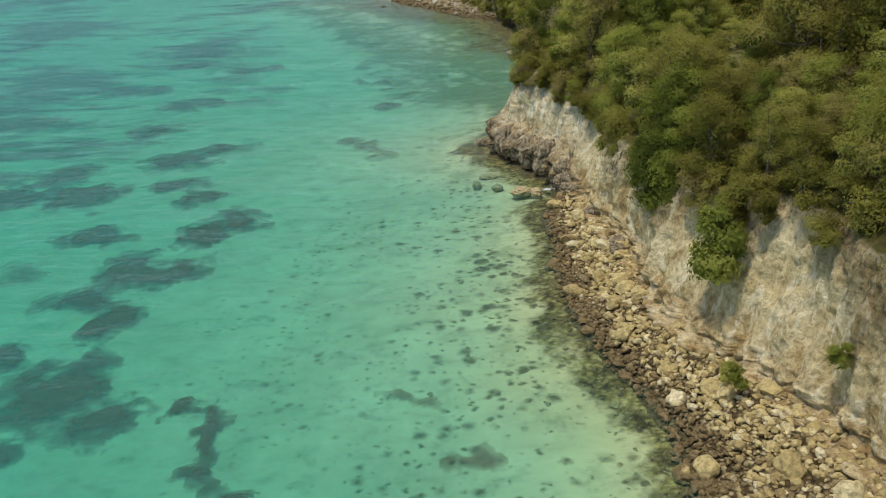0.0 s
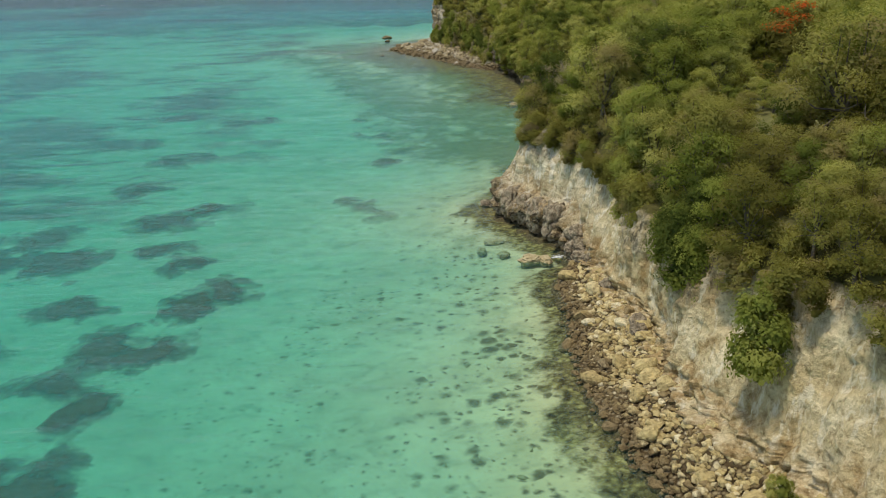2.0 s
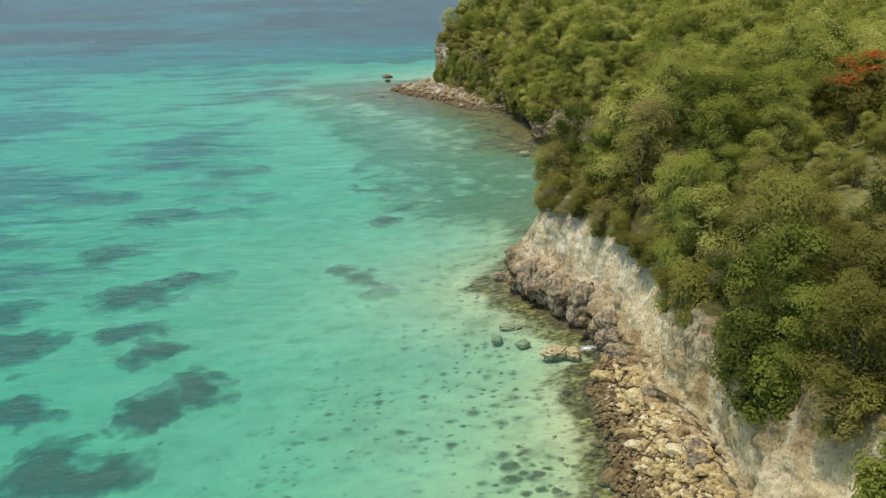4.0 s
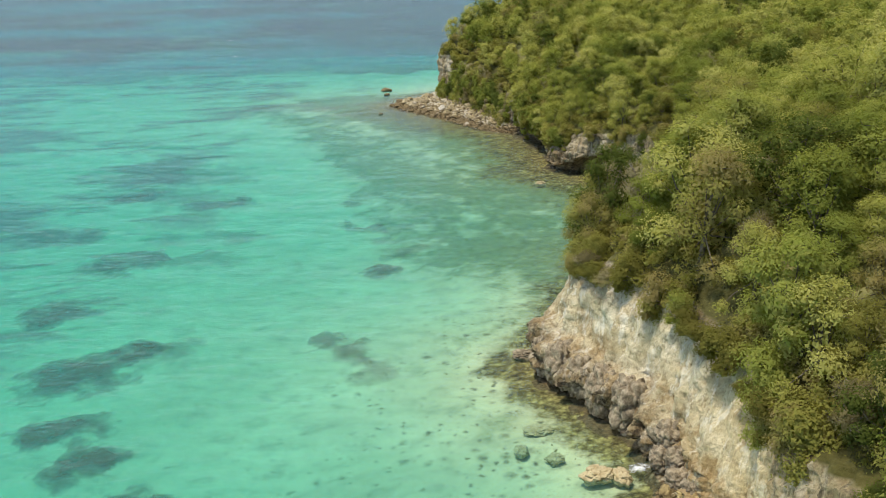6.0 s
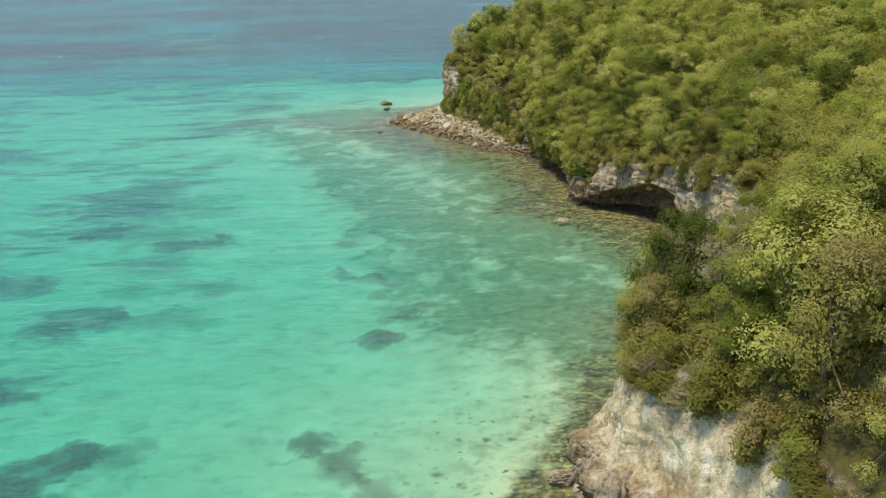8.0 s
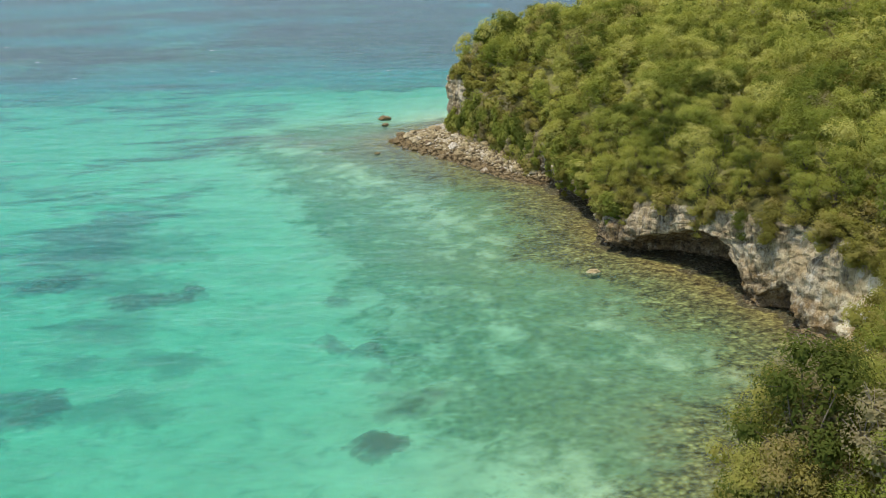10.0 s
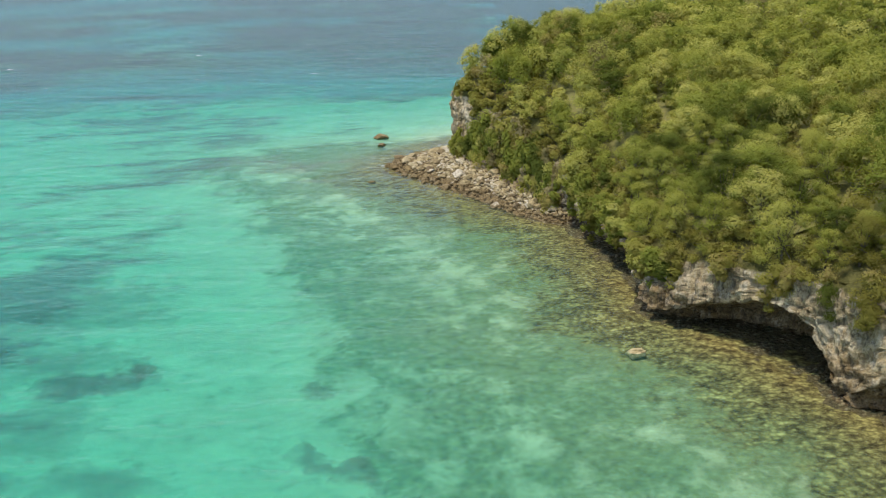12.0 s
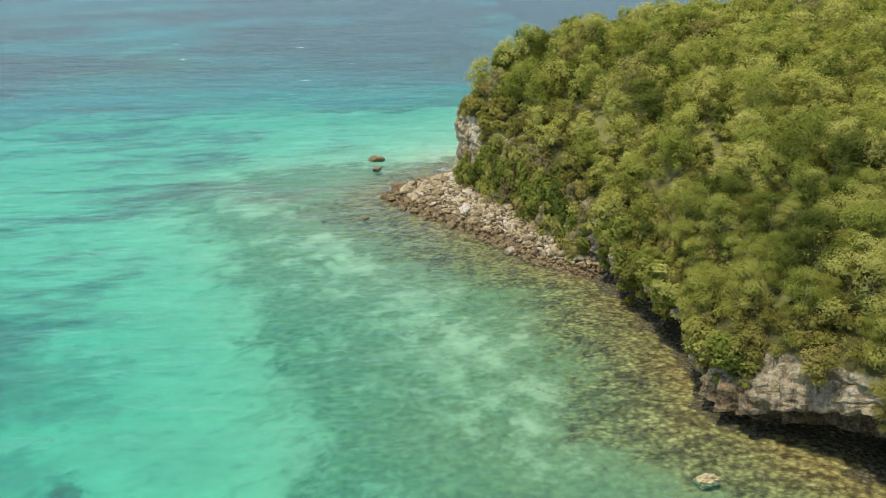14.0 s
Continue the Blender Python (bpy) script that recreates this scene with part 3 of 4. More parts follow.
def sea():
    gx, gy = np.meshgrid(np.concatenate([np.linspace(-320, -62, 60), np.arange(-60, 44, 1.0)]), np.concatenate([np.linspace(-150, 28, 30), np.arange(30, 300, 1.0), np.linspace(300, 800, 90)]), indexing="ij")
    dep, off, flat = depth_at(gx, gy)
    shape = gx.shape
    x, y = gx.ravel(), gy.ravel()
    spots = fbm(xyz(x * 0.045, y * 0.03), 3, 71)
    bands = fbm(xyz((0.89 * x + 0.45 * y) * 0.10, (0.89 * y - 0.45 * x) * 0.035), 4, 75, 0.6)
    inside = reef_flat(x, y)[1]
    rim = np.exp(-((inside - 5) / 5.5) ** 2) * (1 + 0.9 * fbm(xyz(x * 0.12, y * 0.12), 3, 76)) * smooth(136, 160, y)
    reef = 0.12 + flat * (0.46 + 0.48 * bands + 0.24 * rim)
    reef = reef + 0.26 * flat * np.exp(-off / 14)
    reef = np.maximum(reef, 0.60 * np.exp(-off / 13) * smooth(102, 114, y) * (1 - smooth(138, 156, y)))
    weed = (0.69 + 0.55 * spots) * smooth(-20, -42, x + 8 * spots) * smooth(92, 124, y + 12 * spots)
    weed = np.maximum(weed, (0.60 + 0.6 * spots) * smooth(215, 245, y) * smooth(0, -18, x))
    weed = np.maximum(0.9 * weed, 0.62 * smooth(4.5, 9, dep)).clip(0, 1)
    reef = np.maximum(reef, 0.30 * (1 - smooth(5, 18, off)) * (1 - smooth(120, 140, y)))
    dots = ((np.exp(-off / 24) * 1.15 + 0.06) * (1 - 0.45 * flat) * (1 - 0.4 * smooth(88, 106, y))).clip(0, 1)
    cream = np.maximum(0.62 * np.exp(-off / 9) * (1 - 0.6 * smooth(62, 100, y)) * (1 - smooth(225, 245, y)), flat * 0.25 * np.exp(-off / 9))
    wide = 5.4 + 4.0 * smooth(212, 222, y) * (1 - smooth(244, 252, y)) + 11.0 * flat + 0.6 * smooth(78, 90, y) * (1 - smooth(112, 130, y))
    reef = np.maximum(reef, 0.65 * smooth(4.5, 9, dep))
    shore = (1 - smooth(0.1 * wide, wide, off + 2.4 * fbm(xyz(x * 0.25, y * 0.25), 4, 77))) * 0.9
    me = mesh_of("seabed", xyz(gx, gy, -dep.reshape(shape)), grid_faces(*shape), M_SAND, True, {"reef": reef, "shore": shore, "dots": dots, "weed": weed, "cream": cream})
    tagged(new("seabed", me), "pale sandy seabed with dark reef patches under clear water", "seabed", kind="structure")
    me = mesh_of("water", xyz(gx, gy, 0.0), grid_faces(*shape), M_WATER, True, {"depth": dep})
    tagged(new("water", me), "clear rippled turquoise sea over pale sand", "sea", kind="structure")
    # the open sea, a ring round the near sheet to the horizon
    o, i = (-4500, -4500, 4500, 4500), (-320, -150, 43, 800)
    c = [(o[0], o[1]), (o[2], o[1]), (o[2], o[3]), (o[0], o[3]), (i[0], i[1]), (i[2], i[1]), (i[2], i[3]), (i[0], i[3])]
    q = [(0, 1, 5, 4), (1, 2, 6, 5), (2, 3, 7, 6), (3, 0, 4, 7)]
    for name, z, mat, label in (("open_sea", 0.0, M_WATER, "open blue sea reaching the horizon"), ("sea_floor", -10.5, M_SAND, "deep sandy sea floor")):
        me = mesh_of(name, [(a, b, z) for a, b in c], q, mat, True, {"depth": [10.0] * 8, "reef": [0.2] * 8, "shore": [0.0] * 8, "dots": [0.0] * 8, "weed": [1.0] * 8, "cream": [0.0] * 8})
        tagged(new(name, me), label, "sea", kind="structure")


cliff()
ground()
sea()


# ---- rocks ----
def rock_shape(rng, seed, detail=2, squash=0.75):
    bm = bmesh.new()
    bmesh.ops.create_icosphere(bm, subdivisions=detail, radius=1.0)
    v = np.array([q.co[:] for q in bm.verts])
    f = np.array([[w.index for w in q.verts] for q in bm.faces])
    bm.free()
    for _ in range(13):                  # broken faces
        nrm = rng.normal(size=3)
        nrm /= np.linalg.norm(nrm)
        cut = rng.uniform(0.45, 0.85)
        over = (v @ nrm - cut).clip(0)
        v -= over[:, None] * nrm * 0.97
    v *= (1.12 + 0.30 * fbm(v * 2.2 + seed * 9, 4, seed, 0.6))[:, None]
    return v * (1.0, rng.uniform(0.7, 0.95), squash * rng.uniform(0.8, 1.1)), f


rng = np.random.default_rng(7)
ROCKS = [rock_shape(rng, k, 3) for k in range(10)]
ROCKS_SMALL = [rock_shape(rng, 40 + k, 1) for k in range(6)]
ROCK_MESHES = [mesh_of("boulder", v, f, M_BOULDER, False) for v, f in ROCKS]

SPIT_MESHES = [mesh_of("boulder", v, f, M_SPIT, False) for v, f in ROCKS]


def shore_spot(u, w):
    """A place on the beach: u along the coast, w from the cliff's foot (0) to the water's edge (1), and its height."""
    k = int(u)
    x, y, top, rise, lean, beach, beach_z, under, under_z = LINE[k]
    off = beach * w + 0.2 - under
    z = beach_z * (1 - w) ** 1.0 if w < 1 else -0.35 * (w - 1) * beach
    return x + OUTWARD[k, 0] * off, y + OUTWARD[k, 1] * off, z, beach


def rocks():
    beachy = [k for k in range(len(LINE)) if (38 < LINE[k, 1] < 132 or 213 < LINE[k, 1] < 256) and LINE[k, 5] > 1.5]
    weights = np.array([LINE[k, 5] * (0.35 if 97 < LINE[k, 1] < 117 else 1.0) for k in beachy])
    weights /= weights.sum()
    stuff, tints = ([], []), ([], [])
    for n in range(280):
        u = rng.choice(beachy, p=weights)
        w = rng.uniform(0, 1.12)
        x, y, z, beach = shore_spot(u, w)
        r = 0.32 + 0.72 * rng.random() ** 2.4
        ob = new("boulder", (SPIT_MESHES if y > 200 else ROCK_MESHES)[n % 10])
        ob.matrix_world = Matrix.LocRotScale((x, y, z + 0.18 * r), Euler(rng.uniform(-0.5, 0.5, 2).tolist() + [rng.uniform(0, 6.3)]), Vector((r, r, r)) * 1.0)
        wet = z < 0.35
        tagged(ob, "dark wet algae-browned limestone boulder at the water's edge" if wet else "pale rough limestone boulder on the rubble beach", "rock", "boulders on the beach")
    for n in range(9800):
        u = rng.choice(beachy, p=weights)
        w = rng.uniform(-0.05, 1.10) if n % 16 else rng.uniform(1.0, 1.9)
        x, y, z, beach = shore_spot(u, w)
        r = 0.10 + 0.34 * rng.random() ** 1.9
        v, f = ROCKS_SMALL[n % 6]
        a = rng.uniform(0, 6.3)
        c, s = math.cos(a), math.sin(a)
        v = v * r @ np.array([[c, s, 0], [-s, c, 0], [0, 0, 1]]) + (x, y, z + 0.2 * r)
        far = int(y > 200)
        stuff[far].append((v, f))
        tints[far].append(np.full(len(v), rng.uniform(0, 2)))
    for far, mat, label in ((0, M_BOULDER, "loose pale limestone rubble along the foot of the cliff"), (1, M_SPIT, "loose grey-brown rubble of the rocky spit")):
        v, f = joined(stuff[far])
        tagged(new("beach_rubble", mesh_of("beach_rubble", v, f, mat, False, {"tint": np.concatenate(tints[far])})), label, "rubble", kind="stuff")


rocks()


# ---- trees ----
def tube(a, b, ra, rb, sides=5):
    a, b = np.asarray(a, float), np.asarray(b, float)
    w = b - a
    w = w / (np.linalg.norm(w) + 1e-9)
    e1 = np.cross(w, (0.31, 0.93, 0.2))
    e1 /= np.linalg.norm(e1)
    e2 = np.cross(w, e1)
    ang = np.arange(sides) * 2 * np.pi / sides
    ring = np.cos(ang)[:, None] * e1 + np.sin(ang)[:, None] * e2
    i = np.arange(sides)
    j = (i + 1) % sides
    return np.concatenate([a + ring * ra, b + ring * rb]), np.stack([i, j, j + sides, i + sides], 1)


def leaf_tris(rng, centres, outward, size):
    """A small pointed leaf spray at each centre, and the way each one faces, which follows the clump that it grows on."""
    n = len(centres)
    nrm = outward * 1.0 + rng.normal(size=(n, 3)) * 0.36 + (0, 0, 0.45)
    nrm /= np.linalg.norm(nrm, axis=1)[:, None]
    t = np.cross(nrm, rng.normal(size=(n, 3)))
    t /= np.linalg.norm(t, axis=1)[:, None]
    b = np.cross(nrm, t)
    s = size * rng.uniform(0.6, 1.35, (n, 1))
    q = np.stack([centres - t * s * 0.7 - b * s * 0.5, centres + t * s - nrm * s * 0.3, centres - t * s * 0.5 + b * s * 0.6], 1)
    soft = outward + (0, 0, 0.5) + 0.3 * nrm
    soft /= np.linalg.norm(soft, axis=1)[:, None]
    return q.reshape(-1, 3), np.arange(3 * n).reshape(-1, 3), np.repeat(soft, 3, axis=0)


def crown_lobes(rng, height, radius, lobes, base=0.4):
    """Centres and radii of the clumps of an uneven, domed crown that is leafy nearly to the ground."""
    out = []
    for k in range(lobes):
        a = k * 2.4 + rng.uniform(-0.5, 0.5)
        u = (k + 0.5) / lobes                      # 0 at the top, 1 at the skirt
        d = radius * (0.10 + 0.68 * math.sqrt(u)) * rng.uniform(0.75, 1.15)
        z = height * (1 - (1 - base) * u ** 1.7) - radius * 0.36 + rng.uniform(-0.25, 0.25) * radius * 0.5
        out.append((np.array([math.cos(a) * d, math.sin(a) * d, z]), radius * (0.24 + 0.26 * (11 / (lobes + 3)) * rng.random())))
    return out


def crown(rng, lobes, leaves, size, flat=0.92):
    """Leaf sprays over the clumps, thicker on top, with gaps: places, faces, tint and facing."""
    centres, outs, tint = [], [], []
    total = sum(r * r for _, r in lobes)
    middle = sum(c * r * r for c, r in lobes) / total
    for c, r in lobes:
        m = max(8, int(leaves * r * r / total))
        w = rng.normal(size=(m, 3))
        w /= np.linalg.norm(w, axis=1)[:, None]
        w[:, 2] = np.where(w[:, 2] < -0.3, -w[:, 2], w[:, 2])
        rad = r * (0.70 + 0.42 * rng.random((m, 1)) ** 1.2) * (1 + 0.55 * fbm(w * 2.6 + c, 3, 3)[:, None])
        centres.append(c + w * rad * (1, 1, flat))
        away = (c - middle) / (np.linalg.norm(c - middle) + 0.6)
        outs.append(w + 0.35 * away)
        tint.append(np.full(m * 3, rng.uniform(-0.20, 0.20)))
    sizes = [np.full((len(c), 1), size) for c in centres]
    for c, r in lobes:                   # big inner sprays close the crown
        m = max(4, int(0.13 * leaves * r * r / total))
        w = rng.normal(size=(m, 3))
        w /= np.linalg.norm(w, axis=1)[:, None]
        centres.append(c + w * r * rng.uniform(0.2, 0.62, (m, 1)) * (1, 1, flat))
        outs.append(w)
        tint.append(np.full(m * 3, 0.0))
        sizes.append(np.full((m, 1), size * 2.3))
    spread = np.max([np.abs(c - middle) for c, r in lobes], axis=0) * 0.7
    m = max(6, int(0.10 * leaves))       # the leafy heart of the tree
    w = rng.normal(size=(m, 3))
    w /= np.linalg.norm(w, axis=1)[:, None]
    centres.append(middle + w * spread * rng.uniform(0.45, 1.0, (m, 1)))
    outs.append(w)
    tint.append(np.full(m * 3, 0.0))
    sizes.append(np.full((m, 1), size * 2.0))
    v, f, nrm = leaf_tris(rng, np.concatenate(centres), np.concatenate(outs), np.concatenate(sizes))
    return v, f, np.concatenate(tint), nrm


def make_tree(seed, height, radius, lobes, leaves, size, leaf_mat, name, base=0.4, label="", twiggy=0):
    """tree > trunk, each branch, crown, at the origin."""
    r = np.random.default_rng(seed)
    lb = crown_lobes(r, height, radius, lobes, base)
    fork = np.array([r.uniform(-0.2, 0.2), r.uniform(-0.2, 0.2), height * 0.30])
    root = new(name)
    root.empty_display_size = 0.3
    part("trunk", mesh_of("trunk", *tube((0, 0, -0.6), fork, 0.17, 0.11, 7), M_BARK), root)
    for c, cr in lb:
        mid = fork * 0.45 + c * 0.55 + r.normal(size=3) * 0.15
        limb = [tube(fork, mid, 0.05 - 0.02 * twiggy, 0.03 - 0.01 * twiggy), tube(mid, c + (0, 0, cr * 0.3), 0.03 - 0.01 * twiggy, 0.01)]
        for _ in range(2 + 6 * twiggy):
            w = r.normal(size=3)
            w[2] = abs(w[2])
            w /= np.linalg.norm(w)
            limb.append(tube(c, c + w * cr * (1.12 if twiggy else 0.8), 0.02, 0.008, 4))
        part("branch", mesh_of("branch", *joined(limb), M_TWIG if twiggy else M_BARK), root)
    v, f, t, nrm = crown(r, lb, leaves, size)
    part("crown", mesh_of("crown", v, f, leaf_mat, True, {"tint": t}, nrm), root)
    return tagged(root, label, "tree", "trees on the cliff")


KINDS = [  # name, leaves, leaf size, leaf count, twiggy, label
    ("broadleaf_tree", M_LEAF_GREEN, 0.066, 7400, 0, "dense dark green broadleaf coastal tree above the cliff"),
    ("thorn_tree", M_LEAF_OLIVE, 0.057, 7600, 0, "olive fine-leaved dry thorn tree above the cliff"),
    ("young_tree", M_LEAF_LIME, 0.062, 7200, 0, "bright yellow-green small-leaved tree above the cliff"),
    ("dry_tree", M_LEAF_DRY, 0.07, 5200, 1, "half-bare grey-brown dry tree with pale twigs"),
]
PROTOTYPES = []
for kind_index, (name, mat, size, leaves, twiggy, label) in enumerate(KINDS):
    for k in range(3 if kind_index < 3 else 2):
        ob = make_tree(100 + 10 * kind_index + k, 4.9 + 0.5 * k, 2.2 + 0.25 * k, 13 + k, leaves, size, mat, name, 0.10, label, twiggy)
        PROTOTYPES.append((kind_index, ob, [False]))


def place_thing(kind_index, m):
    """Puts a tree of that kind at m: the prototype first, then copies."""
    mine = [p for p in PROTOTYPES if p[0] == kind_index]
    _, ob, used = mine[int(rng.integers(len(mine)))]
    if not used[0]:
        used[0] = True
        ob.matrix_basis = m
        return ob
    c = copy_thing(ob, Matrix())
    c.matrix_basis = m
    return c


def kind_for(v):
    return 3 if v < -1.12 else 1 if v < -0.12 else 2 if v > 0.62 else 0


def view_distance(x, y):
    """How near the walk along the y axis comes to a tree while it is in sight."""
    ahead = np.maximum(np.maximum(2.1 * x, 24), y - 121)
    return np.sqrt(x ** 2 + ahead ** 2 + 15 ** 2)


def woods():
    step = 3.35
    gx, gy = np.meshgrid(np.arange(0, 190, step), np.arange(-30, 318, step), indexing="ij")
    x = gx.ravel() + rng.uniform(-1.5, 1.5, gx.size)
    y = gy.ravel() + rng.uniform(-1.5, 1.5, gx.size)
    for cx, cy in rng.uniform((4, 40), (95, 290), (9000, 2)):      # close the clearings that chance has left
        if np.min((x - cx) ** 2 + (y - cy) ** 2) > 2.45 ** 2:
            x, y = np.append(x, cx), np.append(y, cy)
    h, d = heights(x, y)
    _, near = inland(x, y)
    e = d - COARSE[near, 4]
    seen = (x < 0.50 * y + 14) & (y > 28)
    back = np.where((y > 117.5) & (y < 152), 3.8, np.where(y < 66, 0.5, np.where((y > 90) & (y < 112), 1.6, np.where(y > 214, 0.9, np.where(y > 180, -0.5, 0.2)))))
    ok = (e > back) & (np.hypot(x - 36, y - 101) > 4.0) & (seen | (rng.random(len(x)) < 0.5))
    x, y, h, e, seen = x[ok], y[ok], h[ok], e[ok], seen[ok]
    species = 1.1 * vnoise(xyz(x * 0.11, y * 0.11), 90) + rng.normal(size=len(x)) * 0.5
    species += 0.95 * smooth(76, 116, y) - 0.08 - 0.25 * (species > 0.6) * (1 - smooth(80, 110, y))
    species += 0.6 * smooth(24, 36, x) * smooth(78, 96, y) * (1 - smooth(140, 165, y))
    away = view_distance(x, y)
    order = np.argsort(np.where(seen, away, 1e6))
    things = set(order[:200].tolist())
    pools, tints, facing = {k: [] for k in range(4)}, {k: [] for k in range(4)}, {k: [] for k in range(4)}
    for n in range(len(x)):
        kind_index = 3 if rng.random() < (0.05 if y[n] > 120 else 0.02) else kind_for(species[n])
        local = 1.22 - 0.32 * float(smooth(130, 165, y[n]))
        scale = (0.66 + 0.78 * rng.random() ** 1.5) * local * (0.8 if e[n] < 1.5 else 1.0)
        if 78 < y[n] < 101 and abs(x[n] - 36 + 0.42 * (101 - y[n])) < 4.5:
            scale = 0.5 + 0.1 * rng.random()         # low growth before the blossoming tree
        if n in things:
            place_thing(kind_index, Matrix.LocRotScale((x[n], y[n], h[n] - 0.3), Euler((rng.uniform(-0.12, 0.12), rng.uniform(-0.12, 0.12), rng.uniform(0, 6.3))), Vector((scale, scale, scale * rng.uniform(0.8, 1.1)))))
            continue
        size = float(np.clip(0.00112 * away[n], 0.075, 0.28))
        leaves, lobes = int(np.clip(21 / size ** 2 * scale, 320, 3000)), 15
        if not seen[n]:
            leaves, size, lobes = 64, 0.75, 4
        if kind_index == 3:
            leaves //= 2
        lb = crown_lobes(rng, 5.0 * scale ** 0.8 * rng.uniform(0.8, 1.3), 2.55 * scale, lobes, 0.25)
        v, f, t, nrm = crown(rng, lb, leaves, size * (0.85 if kind_index in (1, 3) else 1.0), rng.uniform(0.85, 1.05))
        pools[kind_index].append((v + (x[n], y[n], h[n] - 0.3), f))
        tints[kind_index].append(t + rng.uniform(0, 2))
        facing[kind_index].append(nrm)
    for kind_index, words in enumerate(("dense green", "dry olive", "yellow-green", "half-bare grey-brown")):
        v, f = joined(pools[kind_index])
        me = mesh_of("woodland", v, f, KINDS[kind_index][1], True, {"tint": np.concatenate(tints[kind_index])}, np.concatenate(facing[kind_index]))
        tagged(new("woodland", me), words + " tree crowns covering the plateau", "woodland", kind="stuff")


woods()


# ---- shrubs hanging over the cliff and standing at its foot ----
def make_shrub(seed, name, drop, radius, leaves, size, mat, label):
    """A shrub rooted at the origin whose clumps trail down by drop (or stand up, if drop is negative)."""
    r = np.random.default_rng(seed)
    lb = []
    m = 6
    for k in range(m):
        u = k / (m - 1)
        lb.append((np.array([r.uniform(-0.45, 0.45) * radius, r.uniform(-0.35, 0.35) * radius, 0.35 - drop * u + r.uniform(-0.2, 0.2)]), radius * r.uniform(0.42, 0.66) * (1 - 0.35 * u)))
    root = new(name)
    root.empty_display_size = 0.3
    stem = [tube((0, 0.3, 0.2), lb[0][0], 0.07, 0.05)]
    for (a, _), (b, _) in zip(lb[:-1], lb[1:]):
        stem.append(tube(a, b, 0.045, 0.03))
    part("stem", mesh_of("stem", *joined(stem), M_BARK), root)
    v, f, t, nrm = crown(r, lb, leaves, size, 1.0)
    part("leaves", mesh_of("leaves", v, f, mat, True, {"tint": t}, nrm), root)
    return tagged(root, label, "shrub", "shrubs on the cliff")


SHRUBS = [
    make_shrub(300, "hanging_shrub", 2.6, 1.7, 3000, 0.085, M_LEAF_GREEN, "dark green shrub trailing over the cliff edge"),
    make_shrub(301, "hanging_shrub", 1.8, 1.6, 2900, 0.078, M_LEAF_OLIVE, "olive shrub trailing over the cliff edge"),
    make_shrub(302, "hanging_shrub", 3.8, 1.5, 2900, 0.08, M_LEAF_OLIVE, "long olive creeper hanging down the cliff"),
    make_shrub(303, "standing_shrub", -1.8, 1.3, 3400, 0.072, M_LEAF_GREEN, "green shrub growing against the cliff"),
    make_shrub(304, "standing_shrub", -1.5, 1.2, 2500, 0.08, M_LEAF_LIME, "yellow-green shrub growing against the cliff"),
    make_shrub(305, "dry_shrub", -0.9, 1.1, 1700, 0.07, M_LEAF_DRY, "dry brown shrub on the cliff face"),
]
# the same shrubs with coarser sprays, for the far shore
SHRUBS += [
    make_shrub(310, "hanging_shrub", 2.6, 1.7, 900, 0.16, M_LEAF_GREEN, "dark green shrub trailing over the far bluff"),
    make_shrub(311, "hanging_shrub", 1.8, 1.6, 900, 0.15, M_LEAF_OLIVE, "olive shrub trailing over the far bluff"),
    make_shrub(312, "hanging_shrub", 3.8, 1.5, 900, 0.15, M_LEAF_OLIVE, "long olive creeper hanging down the far bluff"),
    make_shrub(313, "standing_shrub", -1.8, 1.3, 900, 0.15, M_LEAF_GREEN, "green shrub growing against the far headland's cliff"),
    make_shrub(314, "standing_shrub", -1.5, 1.2, 800, 0.15, M_LEAF_LIME, "yellow-green shrub growing against the far headland's cliff"),
    make_shrub(315, "dry_shrub", -0.9, 1.1, 600, 0.14, M_LEAF_DRY, "dry brown shrub on the far headland's cliff"),
]
SHRUB_USED = set()


def put_shrub(which, x, y, z, scale, tall=1.0):
    m = Matrix.LocRotScale((x, y, z), Euler((0, 0, rng.uniform(0, 6.3))), Vector((scale, scale, scale * tall)))
    which += 6 * (y > 176)
    if which in SHRUB_USED:
        c = copy_thing(SHRUBS[which], Matrix())
        c.matrix_basis = m
        return c
    SHRUB_USED.add(which)
    SHRUBS[which].matrix_basis = m
    return SHRUBS[which]


def cliff_spot(y_from, fraction):
    """A place on the cliff face at that y, so far up it, and the way out of the face."""
    k = int(np.argmin(np.abs(LINE[:, 1] - y_from) + (LINE[:, 0] > 60) * 1e3))
    x, y, top, rise, lean, *_ = LINE[k]
    off = -lean * (fraction if fraction > 0 else 0) + 0.25
    return x + OUTWARD[k, 0] * off, y + OUTWARD[k, 1] * off, top * fraction, OUTWARD[k]


